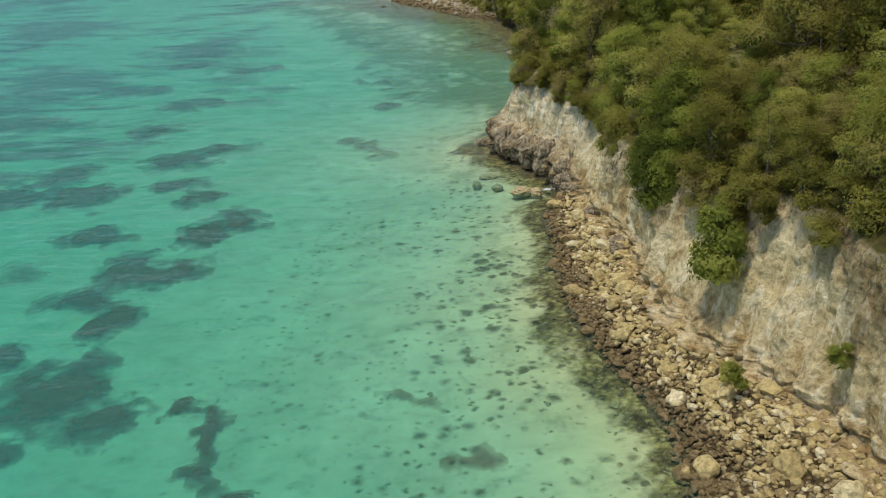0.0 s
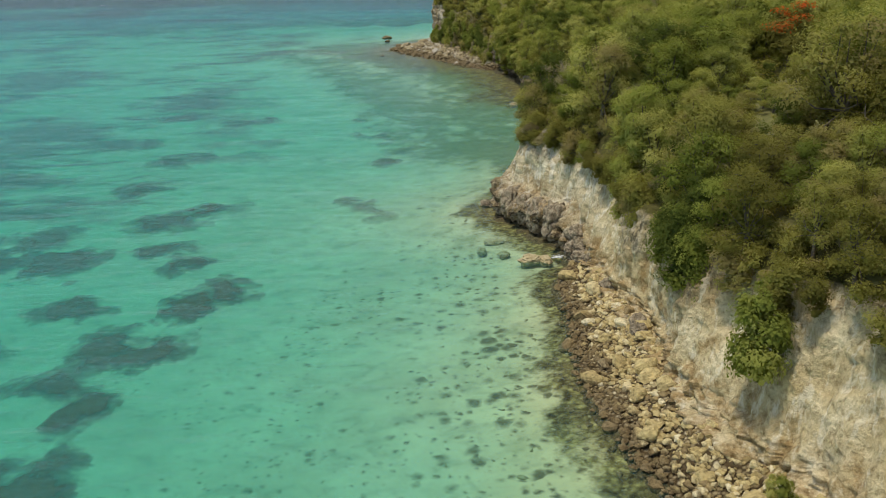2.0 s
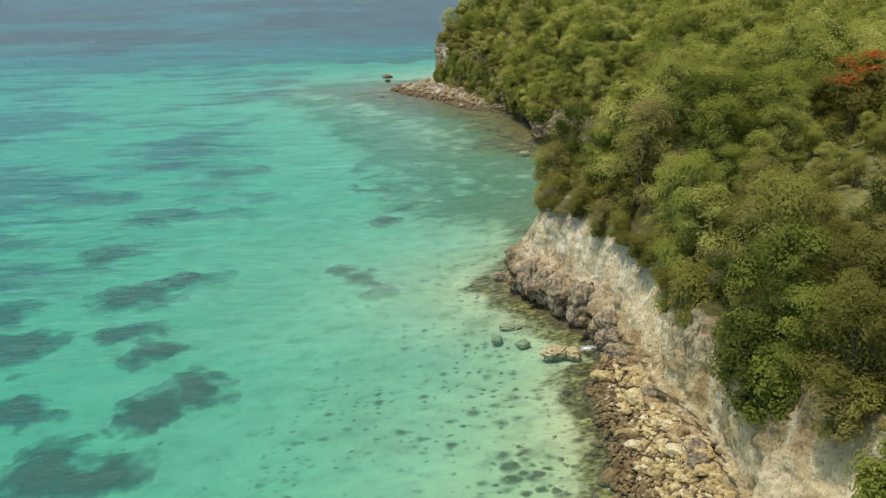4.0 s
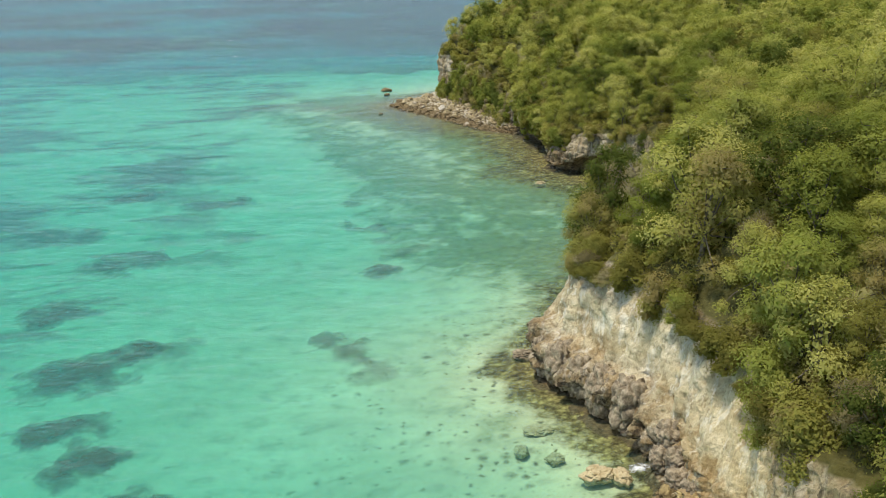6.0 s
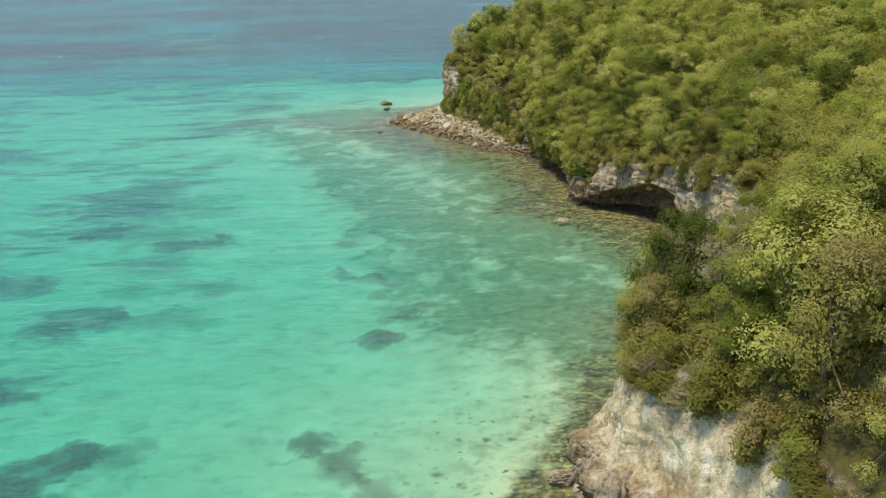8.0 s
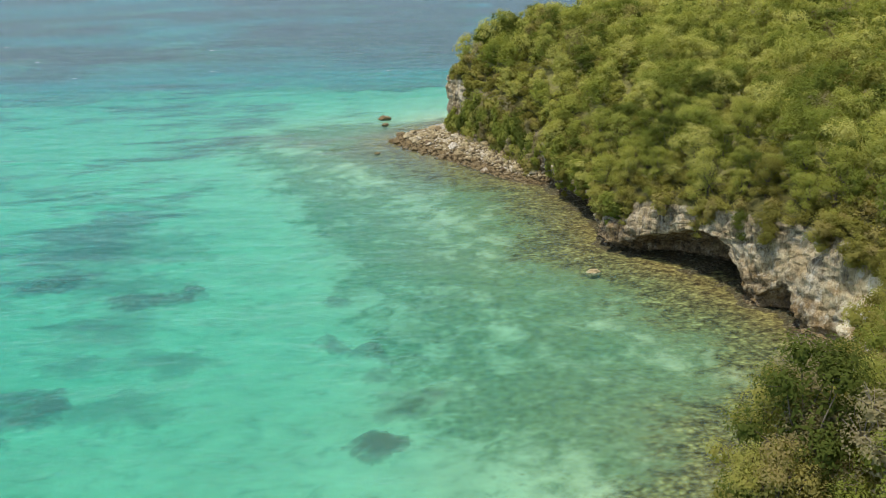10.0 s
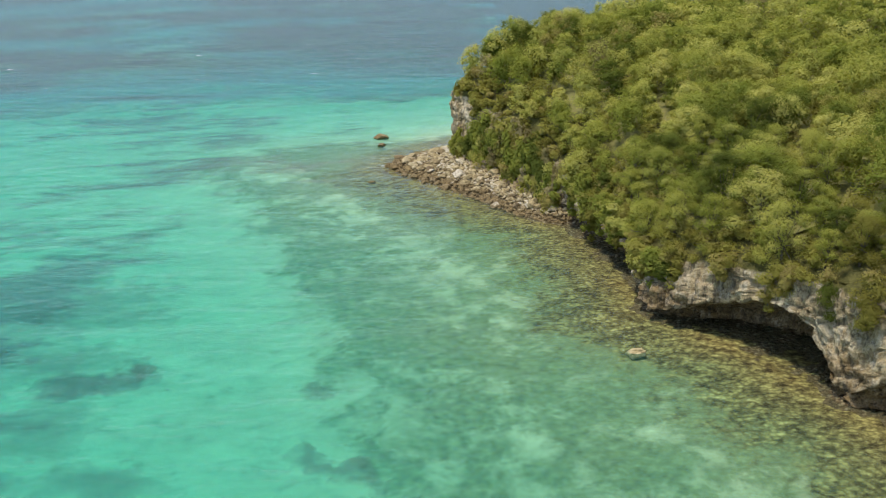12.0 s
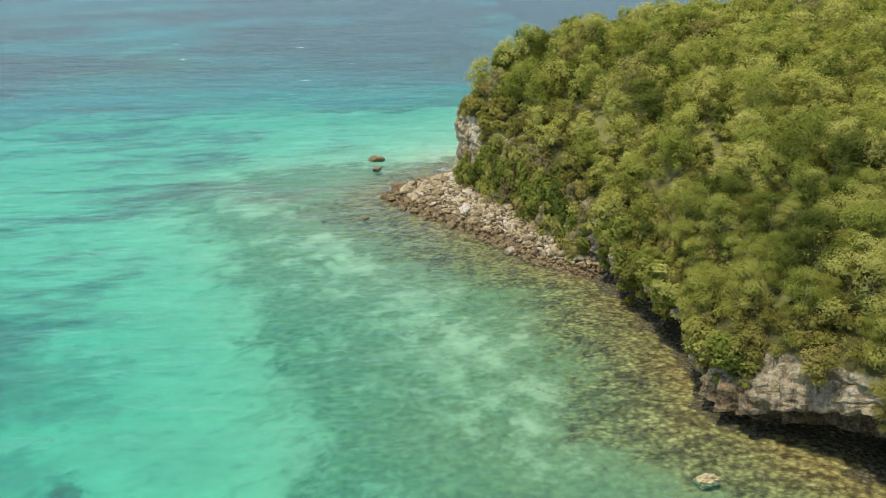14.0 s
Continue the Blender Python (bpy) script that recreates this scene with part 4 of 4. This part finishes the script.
def cliff_plants():
    y = 40.0
    while y < 258:
        x0, y0, z, out = cliff_spot(y, 1.0)
        hang = 0.12 if y < 66 else 0.3 if y < 90 else 0.22 if y < 111 else 0.8 if y < 122 else 0.15 if y < 150 else 0.3 if y < 62 or 150 < y < 180 else 0.05 if y > 214 else 0.75
        if rng.random() < hang + 0.15:
            which = int(rng.choice([0, 1, 2])) if rng.random() < hang else 1
            put_shrub(which, x0 + out[0] * 0.2, y0 + out[1] * 0.2, z + rng.uniform(-0.5, 0.4), rng.uniform(0.75, 1.25), rng.uniform(0.6, 1.15))
        y += rng.uniform(0.8, 1.5)
    for x, y, z, which, sc, tall in ((18.3, 68.4, 10.2, 0, 1.5, 0.9), (18.0, 70.2, 11.0, 0, 1.7, 1.0), (18.2, 71.6, 9.8, 0, 1.4, 0.9), (17.9, 69.3, 9.6, 0, 1.5, 0.6), (18.2, 72.8, 10.6, 0, 1.4, 0.9), (19.0, 67.2, 9.4, 0, 1.2, 1.0), (18.7, 73.2, 11.2, 0, 1.3, 1.0),
                                     (17.8, 80.5, 10.4, 1, 1.5, 1.0), (17.2, 86.0, 10.2, 0, 1.4, 1.0), (17.2, 91.5, 10.0, 1, 1.2, 0.8),
                                     (12.6, 112.5, 9.2, 1, 1.5, 0.9), (13.6, 117.5, 8.8, 1, 1.5, 1.0)):
        put_shrub(which, x, y, z, sc, tall)
    for x, y, z, kind_index, sc in ((19.6, 70.6, 9.8, 0, 1.4), (20.2, 67.6, 10.2, 0, 1.2), (13.6, 117.8, 8.6, 1, 1.15), (12.9, 112.6, 8.8, 1, 1.1), (15.2, 114.2, 9.4, 3, 1.15), (17.2, 111.0, 10.4, 3, 1.2), (16.4, 118.6, 9.6, 3, 1.1), (19.5, 113.5, 11.2, 3, 1.2), (19.8, 84.5, 10.4, 2, 1.2)):
        place_thing(kind_index, Matrix.LocRotScale((x, y, z), Euler((0.0, -0.16, rng.uniform(0, 6.3))), Vector((sc, sc, sc))))
    # dry brown growth that hangs over the brow of the point
    for n in range(15):
        x0, y0, z, out = cliff_spot(105.5 + 1.0 * n, 0.90)
        put_shrub(int(rng.choice([1, 5, 2], p=[0.45, 0.35, 0.2])), x0 + out[0] * 0.5, y0 + out[1] * 0.5, z + rng.uniform(-0.3, 0.5), rng.uniform(0.9, 1.4), rng.uniform(0.5, 0.8))
    # the big bush half way up the bare face, and a few below it
    put_shrub(3, 19.0, 56.4, 6.3, 1.8, 1.15)
    put_shrub(3, 19.4, 57.0, 8.8, 1.25, 1.2)
    put_shrub(0, 19.6, 55.9, 9.8, 0.9, 1.0)
    for x, y, z, which, sc in ((18.9, 49.6, 2.4, 4, 0.75), (18.4, 50.8, 2.3, 4, 0.5), (22.8, 45.4, 6.0, 3, 0.7)):
        put_shrub(which, x, y, z, sc)
    # thicket that clothes the far headland's face, thickest along its foot
    for n in range(150):
        y = rng.uniform(216, 246.5)
        up = float(rng.choice([0.18, 0.32, 0.48, 0.66, 0.86], p=[0.36, 0.26, 0.16, 0.10, 0.12]))
        if y > 241.5 and up > 0.2:
            continue                     # the end of the headland is bare rock
        x0, y0, z, out = cliff_spot(y, up)
        which = int(rng.choice([3, 4, 5, 1], p=[0.44, 0.16, 0.22, 0.18])) if up < 0.6 else int(rng.choice([0, 1, 5], p=[0.35, 0.35, 0.3]))
        put_shrub(which, x0 + out[0] * 0.35, y0 + out[1] * 0.35, z, rng.uniform(0.8, 1.4), rng.uniform(0.9, 1.5))
    # and what trails over the long low bluff before the caves
    for n in range(26):
        x0, y0, z, out = cliff_spot(rng.uniform(182, 213), rng.uniform(0.8, 1.05))
        put_shrub(int(rng.choice([0, 1, 4])), x0 + out[0] * 0.3, y0 + out[1] * 0.3, z, rng.uniform(0.8, 1.3), rng.uniform(0.7, 1.1))


cliff_plants()


def undergrowth():
    """Low scrub that fills the ground between the trees near the edge."""
    x, y = rng.uniform(2, 84, 30000), rng.uniform(36, 268, 30000)
    h, d = heights(x, y)
    _, near = inland(x, y)
    e = d - COARSE[near, 4]
    edge, behind = np.where((e > -0.2) & (e < 3.0))[0], np.where((e >= 3.0) & (e < 40))[0]
    picked = np.concatenate([edge[:760], behind[:1000]])
    away = view_distance(x, y)
    chunks, tints, facing = [], [], []
    for k in picked:
        r = rng.uniform(0.6, 1.2) * (1.0 if e[k] < 3 else 1.35)
        size = float(np.clip(0.0013 * away[k], 0.09, 0.25))
        lb = [(np.array([rng.uniform(-0.6, 0.6), rng.uniform(-0.6, 0.6), rng.uniform(0.2, 0.9)]) * r, r * rng.uniform(0.5, 0.8)) for _ in range(3)]
        v, f, t, nrm = crown(rng, lb, int(np.clip(3.6 / size ** 2, 60, 210)), size, 0.9)
        chunks.append((v + (x[k], y[k], h[k]), f))
        tints.append(t + rng.uniform(0, 2))
        facing.append(nrm)
    v, f = joined(chunks)
    me = mesh_of("undergrowth", v, f, M_LEAF_OLIVE, True, {"tint": np.concatenate(tints)}, np.concatenate(facing))
    tagged(new("undergrowth", me), "low olive scrub between the trees", "scrub", kind="stuff")


undergrowth()


# ---- the tree with orange-red blossom ----
def flame_tree():
    h, _ = heights(np.array([36.0]), np.array([101.0]))
    root = make_tree(400, 6.0, 3.4, 9, 5200, 0.11, M_LEAF_OLIVE, "flame_tree", 0.4, "spreading olive tree topped with orange-red blossom")
    r = np.random.default_rng(401)
    lb = [(c + (0, 0, 0.55), cr * 0.95) for c, cr in crown_lobes(np.random.default_rng(400), 6.0, 3.4, 9, 0.4)[:5]]
    v, f, t, nrm = crown(r, lb, 620, 0.11, 0.5)
    part("blossom", mesh_of("blossom", v, f, M_FLOWER, True, {"tint": t}, nrm), root, "orange-red blossom")
    root.matrix_basis = pose(36.6, 101.6, float(h[0]) - 0.1) @ Matrix.Diagonal((1.1, 1.1, 1.1, 1.0))


flame_tree()


# ---- seagrass beds and coral on the sand ----
def seagrass_bed(thick, *lines):
    """One bed of weed made of overlapping ovals: x, y, half widths, turn in degrees."""
    cx, cy = np.mean([b[0] for b in lines]), np.mean([b[1] for b in lines])
    reach = max(max(abs(b[0] - cx) + b[2], abs(b[1] - cy) + b[3]) for b in lines) * 1.4 + 0.8
    step = 0.22 if reach < 8 else 0.32
    gx, gy = np.meshgrid(np.arange(cx - reach, cx + reach, step), np.arange(cy - reach, cy + reach, step), indexing="ij")
    x, y = gx.ravel(), gy.ravel()
    wx, wy = 2.6 * fbm(xyz(x * 0.33, y * 0.33), 5, 81, 0.62), 2.6 * fbm(xyz(x * 0.33, y * 0.33), 5, 181, 0.62)
    f = np.full(len(x), -1.0)
    for bx, by, ra, rb, turn in lines:
        c, s = math.cos(radians(turn)), math.sin(radians(turn))
        u, v = (x + wx - bx) * c + (y + wy - by) * s, -(x + wx - bx) * s + (y + wy - by) * c
        f = np.maximum(f, 1.45 - np.hypot(u / ra, v / rb))
    f += 0.55 * fbm(xyz(x * 0.55, y * 0.55), 4, 83, 0.6) - 0.1
    dep, off, _ = depth_at(x, y)
    z = -dep + 0.05 + 0.22 * smooth(0.1, 0.6, f)
    faces = grid_faces(*gx.shape, keep=(f > 0.0) & (off > 0.3))
    used, idx = np.unique(faces, return_inverse=True)
    me = mesh_of("seagrass_bed", np.stack([x, y, z], 1)[used], idx.reshape(-1, 4), M_GRASS, True, {"cover": f[used].clip(0, 1.5), "thick": np.full(len(used), thick)})
    tagged(new("seagrass_bed", me), "dark ragged seagrass bed on the pale sand" if thick > 0.6 else "thin pale seagrass bed on the sand", "seagrass", "seagrass beds")


def corals():
    chunks = []
    px, py = rng.uniform(-22, 15, 18000), rng.uniform(36, 142, 18000)
    dep, off, _ = depth_at(px, py)
    likely = np.exp(-off / 4) * (0.55 + 0.8 * vnoise(xyz(px * 0.22, py * 0.22), 95))
    picked = np.where((off > 0.1) & (rng.random(18000) < likely))[0][:200]
    for n, k in enumerate(picked):
        x, y, deep = px[k], py[k], dep[k]
        r = rng.uniform(0.09, 0.24) * (1 + 1.2 * rng.random() ** 4)
        if n % 22 == 0:
            r *= 1.5
            ob = new("coral_head", ROCK_MESHES_CORAL[n % 5])
            ob.matrix_world = Matrix.LocRotScale((x, y, -deep + 0.1 * r), Euler((0, 0, rng.uniform(0, 6.3))), Vector((r * 1.2, r * 1.0, r * 0.5)))
            tagged(ob, "low dark coral head on the sandy seabed", "coral", "coral heads")
            continue
        v, f = ROCKS_SMALL[n % 6]
        a = rng.uniform(0, 6.3)
        c, s = math.cos(a), math.sin(a)
        chunks.append((v * (r * rng.uniform(1.0, 1.35), r * rng.uniform(0.8, 1.1), r * 0.4) @ np.array([[c, s, 0], [-s, c, 0], [0, 0, 1]]) + (x, y, -deep - 0.05 * r), f))
    v, f = joined(chunks)
    tagged(new("coral_rubble", mesh_of("coral_rubble", v, f, M_CORAL, True)), "scattered small dark coral lumps on the sand", "coral", kind="stuff")


ROCK_MESHES_CORAL = [mesh_of("coral_head", v, f, M_CORAL, True) for v, f in ROCKS[:5]]
seagrass_bed(1, (-19.6, 93.5, 2.9, 3.5, 0), (-22.5, 90, 2.3, 2.8, 0))
seagrass_bed(1, (-33.8, 91.2, 3.4, 2.5, 0))
seagrass_bed(1, (-27.6, 81.5, 2.6, 4.4, 0), (-23.4, 80.8, 4, 2.6, 6), (-29.2, 75.3, 3.5, 2.5, 0), (-26.6, 70.6, 1.9, 4.2, 0))
seagrass_bed(1, (-27.1, 60, 3.4, 5.3, 0), (-22.3, 55.7, 2.9, 2.5, 0), (-32.6, 64.9, 1.6, 2.9, 0))
seagrass_bed(0.8, (-27.6, 52.4, 1.3, 1.7, 0))
seagrass_bed(0.95, (-16.7, 55.7, 1.1, 1, 0), (-14.5, 53.4, 1.1, 2.5, 0), (-13.6, 49.7, 1.4, 2.2, 0), (-11.7, 46.6, 1.6, 1.2, 0), (-9.6, 43.6, 1.7, 1.4, 0))
seagrass_bed(0.85, (-25.6, 101.6, 2.4, 2.5, 12))
seagrass_bed(0.8, (-29, 106.8, 3.4, 1.9, 10))
seagrass_bed(0.95, (-38.9, 104.2, 4.2, 4.3, 0))
seagrass_bed(0.95, (-46.6, 104.6, 3.8, 4.4, 0))
seagrass_bed(0.4, (-38.2, 82.4, 2.6, 2.2, 0))
seagrass_bed(0.75, (-43.8, 113, 3.6, 4, 0))
seagrass_bed(0.85, (-30.9, 117.3, 4.6, 3.8, 10), (-27.6, 121.4, 2.2, 2.3, 0))
seagrass_bed(0.3, (-24.2, 121, 2.3, 2.8, 0))
seagrass_bed(0.5, (-9.1, 121.6, 1.1, 1.9, 0), (-7.5, 118.7, 1.7, 2.3, 20), (-6.1, 116.1, 1.1, 1.9, 0))
seagrass_bed(0.3, (-4.6, 113.8, 1.7, 2.4, 0))
seagrass_bed(0.8, (-38.6, 132.4, 3.2, 3.2, 0))
seagrass_bed(0.35, (-36.2, 135.6, 3.6, 2.2, 0))
seagrass_bed(0.7, (-37.8, 149, 3.8, 4.2, 0), (-34.1, 151.6, 2.4, 2.4, 0))
seagrass_bed(0.32, (-26.8, 150.3, 4.2, 3.4, 0))
seagrass_bed(0.65, (-5, 142, 1.8, 1.6, 0))
seagrass_bed(0.8, (-44.4, 182.5, 4.6, 3.6, 0))
seagrass_bed(0.7, (-31.1, 176.2, 4.6, 2.9, 8), (-27.8, 178, 1.6, 2.2, 0))
seagrass_bed(0.35, (-40, 194.8, 9.8, 8, 0), (-37.2, 181, 6, 4.4, 0))
seagrass_bed(0.32, (-33.2, 159.2, 3.6, 2.2, 0), (-25, 159.5, 4, 2.6, 0))
seagrass_bed(0.25, (-33.1, 168.2, 5, 5.2, 0))
seagrass_bed(0.35, (-11.5, 172.9, 1.7, 1.4, 0))
seagrass_bed(0.42, (-10.2, 162.6, 1.6, 1.0, -40), (-8.6, 161, 1.7, 0.9, -40), (-6.9, 159.3, 1.8, 0.9, -40), (-5.2, 157.2, 1.6, 0.9, -45))
seagrass_bed(0.35, (-5.2, 153.4, 1.5, 1.4, 0))
seagrass_bed(0.3, (-2.9, 148.1, 2.4, 2.1, 0))
seagrass_bed(0.55, (3.2, 48.2, 1.7, 1.1, 0))
seagrass_bed(0.5, (-2, 56.2, 1.5, 0.8, 0), (-0.6, 55.2, 1, 0.8, 0))
seagrass_bed(0.7, (-55, 112, 6, 3.4, 0))
seagrass_bed(0.7, (-60, 140, 9, 4, 0))
seagrass_bed(0.7, (-50, 162, 7, 4, 0))
corals()


# ---- single rocks ----
def pitted_shape(seed):
    """A rounded knob of limestone eaten into pits and ridges by the sea."""
    bm = bmesh.new()
    bmesh.ops.create_icosphere(bm, subdivisions=5, radius=1.0)
    v = np.array([q.co[:] for q in bm.verts])
    f = np.array([[w.index for w in q.verts] for q in bm.faces])
    bm.free()
    f1, f2 = worley(v * 1.5 + seed * 5.3, 60 + seed)
    g1, _ = worley(v * 3.6 + seed * 3.1, 80 + seed)
    swell = 1.0 + 0.16 * (0.55 - f1) - 0.16 * (1 - smooth(0.0, 0.14, f2 - f1)) + 0.10 * (g1 - 0.5) + 0.42 * fbm(v * 1.5 + seed, 5, seed, 0.58) + 0.09 * fbm(v * 7, 3, seed)
    return v * swell[:, None], f


DARK_MESHES = [mesh_of("rock", *pitted_shape(k), M_OUTCROP, True) for k in range(5)] * 2


SUNKEN_MESHES = [mesh_of("rock", *pitted_shape(k), M_SUNKEN, True) for k in range(5)] * 2


def single_rock(x, y, z, sx, sy, sz, which, turn, label):
    ob = new("rock", (SUNKEN_MESHES if "awash off the point" in label or "tan " in label else DARK_MESHES if "point" in label else SPIT_MESHES if y > 150 else ROCK_MESHES)[which])
    ob.matrix_world = Matrix.LocRotScale((x, y, z), Euler((0, 0, turn)), Vector((sx, sy, sz)))
    tagged(ob, label, "rock")


rocks_awash = (
    (-9.0, 269.5, 0.1, 1.5, 1.1, 1.0, 0, 0.3, "brown sea stack rock standing in shallow water"),
    (-8.4, 263.0, 0.0, 1.0, 0.8, 0.8, 1, 1.3, "small brown rock standing in shallow water"),
    (-8.8, 236.3, -0.1, 0.6, 0.5, 0.35, 2, 0.7, "low dark rock awash off the spit"),
    (16.6, 173.9, -0.16, 0.8, 0.5, 0.5, 3, 0.2, "flat tan rock lying in the shallow bay"),
    (12.1, 86.7, 0.05, 0.65, 0.55, 0.5, 4, 0.9, "pale rock lying in the shallows by the beach"),
    (10.4, 94.4, 0.0, 1.1, 0.8, 0.6, 5, 0.1, "pale tan boulder in the wash below the cliff"),
    (11.9, 94.0, 0.0, 0.8, 0.6, 0.5, 6, 2.1, "pale tan boulder in the wash below the cliff"),
    (5.9, 98.4, -0.45, 0.6, 0.5, 0.42, 7, 1.1, "rounded brown rock awash off the point"),
    (8.1, 97.3, -0.45, 0.6, 0.5, 0.42, 8, 0.4, "rounded brown rock awash off the point"),
    (7.4, 101.4, -0.5, 1.1, 0.7, 0.3, 9, 0.3, "flat dark reef rock awash off the point"),
)
spit_rocks = (
    (-5.6, 244.6, 0.3, 1.2, 0.9, 0.9, 0, 1.7, "dark boulder at the end of the rocky spit"),
    (-3.6, 247.4, 0.6, 1.5, 1.1, 1.4, 3, 0.5, "large grey angular boulder on the rocky spit"),
    (-3.0, 243.6, 0.5, 1.3, 1.0, 1.0, 5, 2.5, "large grey angular boulder on the rocky spit"),
    (-1.2, 246.5, 0.8, 1.3, 1.1, 1.1, 7, 0.2, "large grey angular boulder on the rocky spit"),
    (-1.6, 241.4, 0.5, 1.1, 0.9, 0.8, 8, 1.2, "large pale angular boulder on the rocky spit"),
    (0.8, 243.2, 0.9, 1.2, 0.9, 1.0, 2, 0.9, "large pale angular boulder on the rocky spit"),
    (-6.8, 246.4, 0.1, 0.9, 0.8, 0.7, 4, 0.0, "dark boulder at the end of the rocky spit"),
)
point_rocks = (
    (9.2, 109.8, 1.5, 1.5, 1.4, 1.7, 0, 0.4, "dark pitted limestone outcrop at the end of the point"),
    (9.9, 107.4, 1.9, 1.5, 1.3, 1.8, 1, 1.4, "dark pitted limestone outcrop at the end of the point"),
    (9.4, 112.4, 1.1, 1.3, 1.4, 1.3, 2, 2.2, "dark pitted limestone outcrop at the end of the point"),
    (10.9, 105.2, 1.9, 1.3, 1.3, 1.7, 3, 0.9, "dark pitted limestone outcrop at the end of the point"),
    (7.7, 113.2, 0.1, 1.0, 0.55, 0.5, 4, 0.1, "dark wet rock at the end of the point"),
    (12.3, 102.6, 1.9, 1.5, 1.4, 2.0, 2, 0.6, "large brown limestone block under the point's cliff"),
    (13.6, 100.2, 2.0, 1.4, 1.3, 2.1, 4, 2.6, "large brown limestone block under the point's cliff"),
    (14.6, 96.7, 1.2, 1.0, 1.0, 1.2, 0, 1.8, "rounded brown limestone block under the point's cliff"),
    (15.2, 95.5, 2.2, 1.0, 1.0, 1.1, 3, 0.3, "rounded brown limestone block under the point's cliff"),
    (14.7, 94.7, 0.9, 0.9, 0.9, 0.9, 1, 1.1, "rounded brown limestone block under the point's cliff"),
    (15.3, 93.5, 1.5, 0.9, 0.9, 1.0, 2, 2.0, "rounded brown limestone block under the point's cliff"),
    (14.9, 91.9, 1.0, 0.8, 0.8, 0.8, 4, 0.7, "rounded brown limestone block under the point's cliff"),
    (15.6, 90.2, 1.5, 0.9, 0.8, 0.9, 0, 1.9, "rounded brown limestone block under the point's cliff"),
    (15.9, 83.0, 1.7, 0.8, 0.8, 0.8, 3, 0.5, "dark weathered limestone block below the point's cliff"),
    (16.6, 74.5, 1.8, 0.8, 0.9, 0.8, 1, 2.5, "dark weathered limestone block towards the point"),
    (16.3, 73.2, 1.9, 0.7, 0.7, 0.7, 2, 1.5, "dark weathered limestone block towards the point"),
)
for x, y, z, sx, sy, sz, which, turn, label in rocks_awash + spit_rocks + point_rocks:
    single_rock(x, y, z, sx, sy, sz, which, turn, label)


# ---- foam ----
def foam_material():
    n = Nodes("foam")
    at = n.where(space="Position")
    keep = n.ramp(n.math("ADD", n.attr("cover"), n.math("MULTIPLY", n.math("SUBTRACT", n.noise(at, 1.6, 8, 0.7, 1.2), 0.5), 2.0)), [(0.34, 0.0), (0.85, 0.8)])
    d = n.principled((0.78, 0.80, 0.78, 1), 0.8)
    return n.done(n.add("ShaderNodeMixShader", {0: keep, 1: n.add("ShaderNodeBsdfTransparent").outputs[0], 2: d.outputs[0]}))


M_FOAM = foam_material()
for x, y, ra, rb, turn in ((13.3, 95.2, 2.2, 1.1, 20), (-4.8, 251.0, 2.6, 0.9, 30), (1.8, 262.5, 2.2, 0.8, 60), (-7.6, 247.0, 1.0, 0.8, 0)):
    gx, gy = np.meshgrid(np.linspace(-1, 1, 17), np.linspace(-1, 1, 17), indexing="ij")
    me = mesh_of("foam", xyz(gx * ra, gy * rb, 0.0), grid_faces(17, 17), M_FOAM, True, {"cover": (0.8 - np.hypot(gx, gy)).clip(0, 1).ravel()})
    ob = new("foam", me)
    ob.matrix_world = pose(x, y, 0.02, 0, 0, turn)
    tagged(ob, "white foam of a small wave washing round the rocks", "foam", "foam patches")


for x, y, r in ((-60, 352, 1.0), (-95, 340, 0.9), (-30, 362, 1.2), (-120, 380, 1.4), (-72, 410, 1.3), (-20, 396, 1.0), (-48, 333, 0.8), (-150, 430, 1.5), (-85, 455, 1.5), (-10, 349, 0.9), (-110, 322, 0.8), (-40, 440, 1.4)):
    gx, gy = np.meshgrid(np.linspace(-1, 1, 9), np.linspace(-1, 1, 9), indexing="ij")
    me = mesh_of("whitecap", xyz(gx * r * 1.6, gy * r * 0.5, 0.0), grid_faces(9, 9), M_FOAM, True, {"cover": (1.0 - np.hypot(gx, gy)).clip(0, 1).ravel()})
    ob = new("whitecap", me)
    ob.matrix_world = pose(x, y, 0.012, 0, 0, (x * 7) % 40 - 20)
    tagged(ob, "small white breaking crest on the open blue water", "whitecap", "whitecaps")
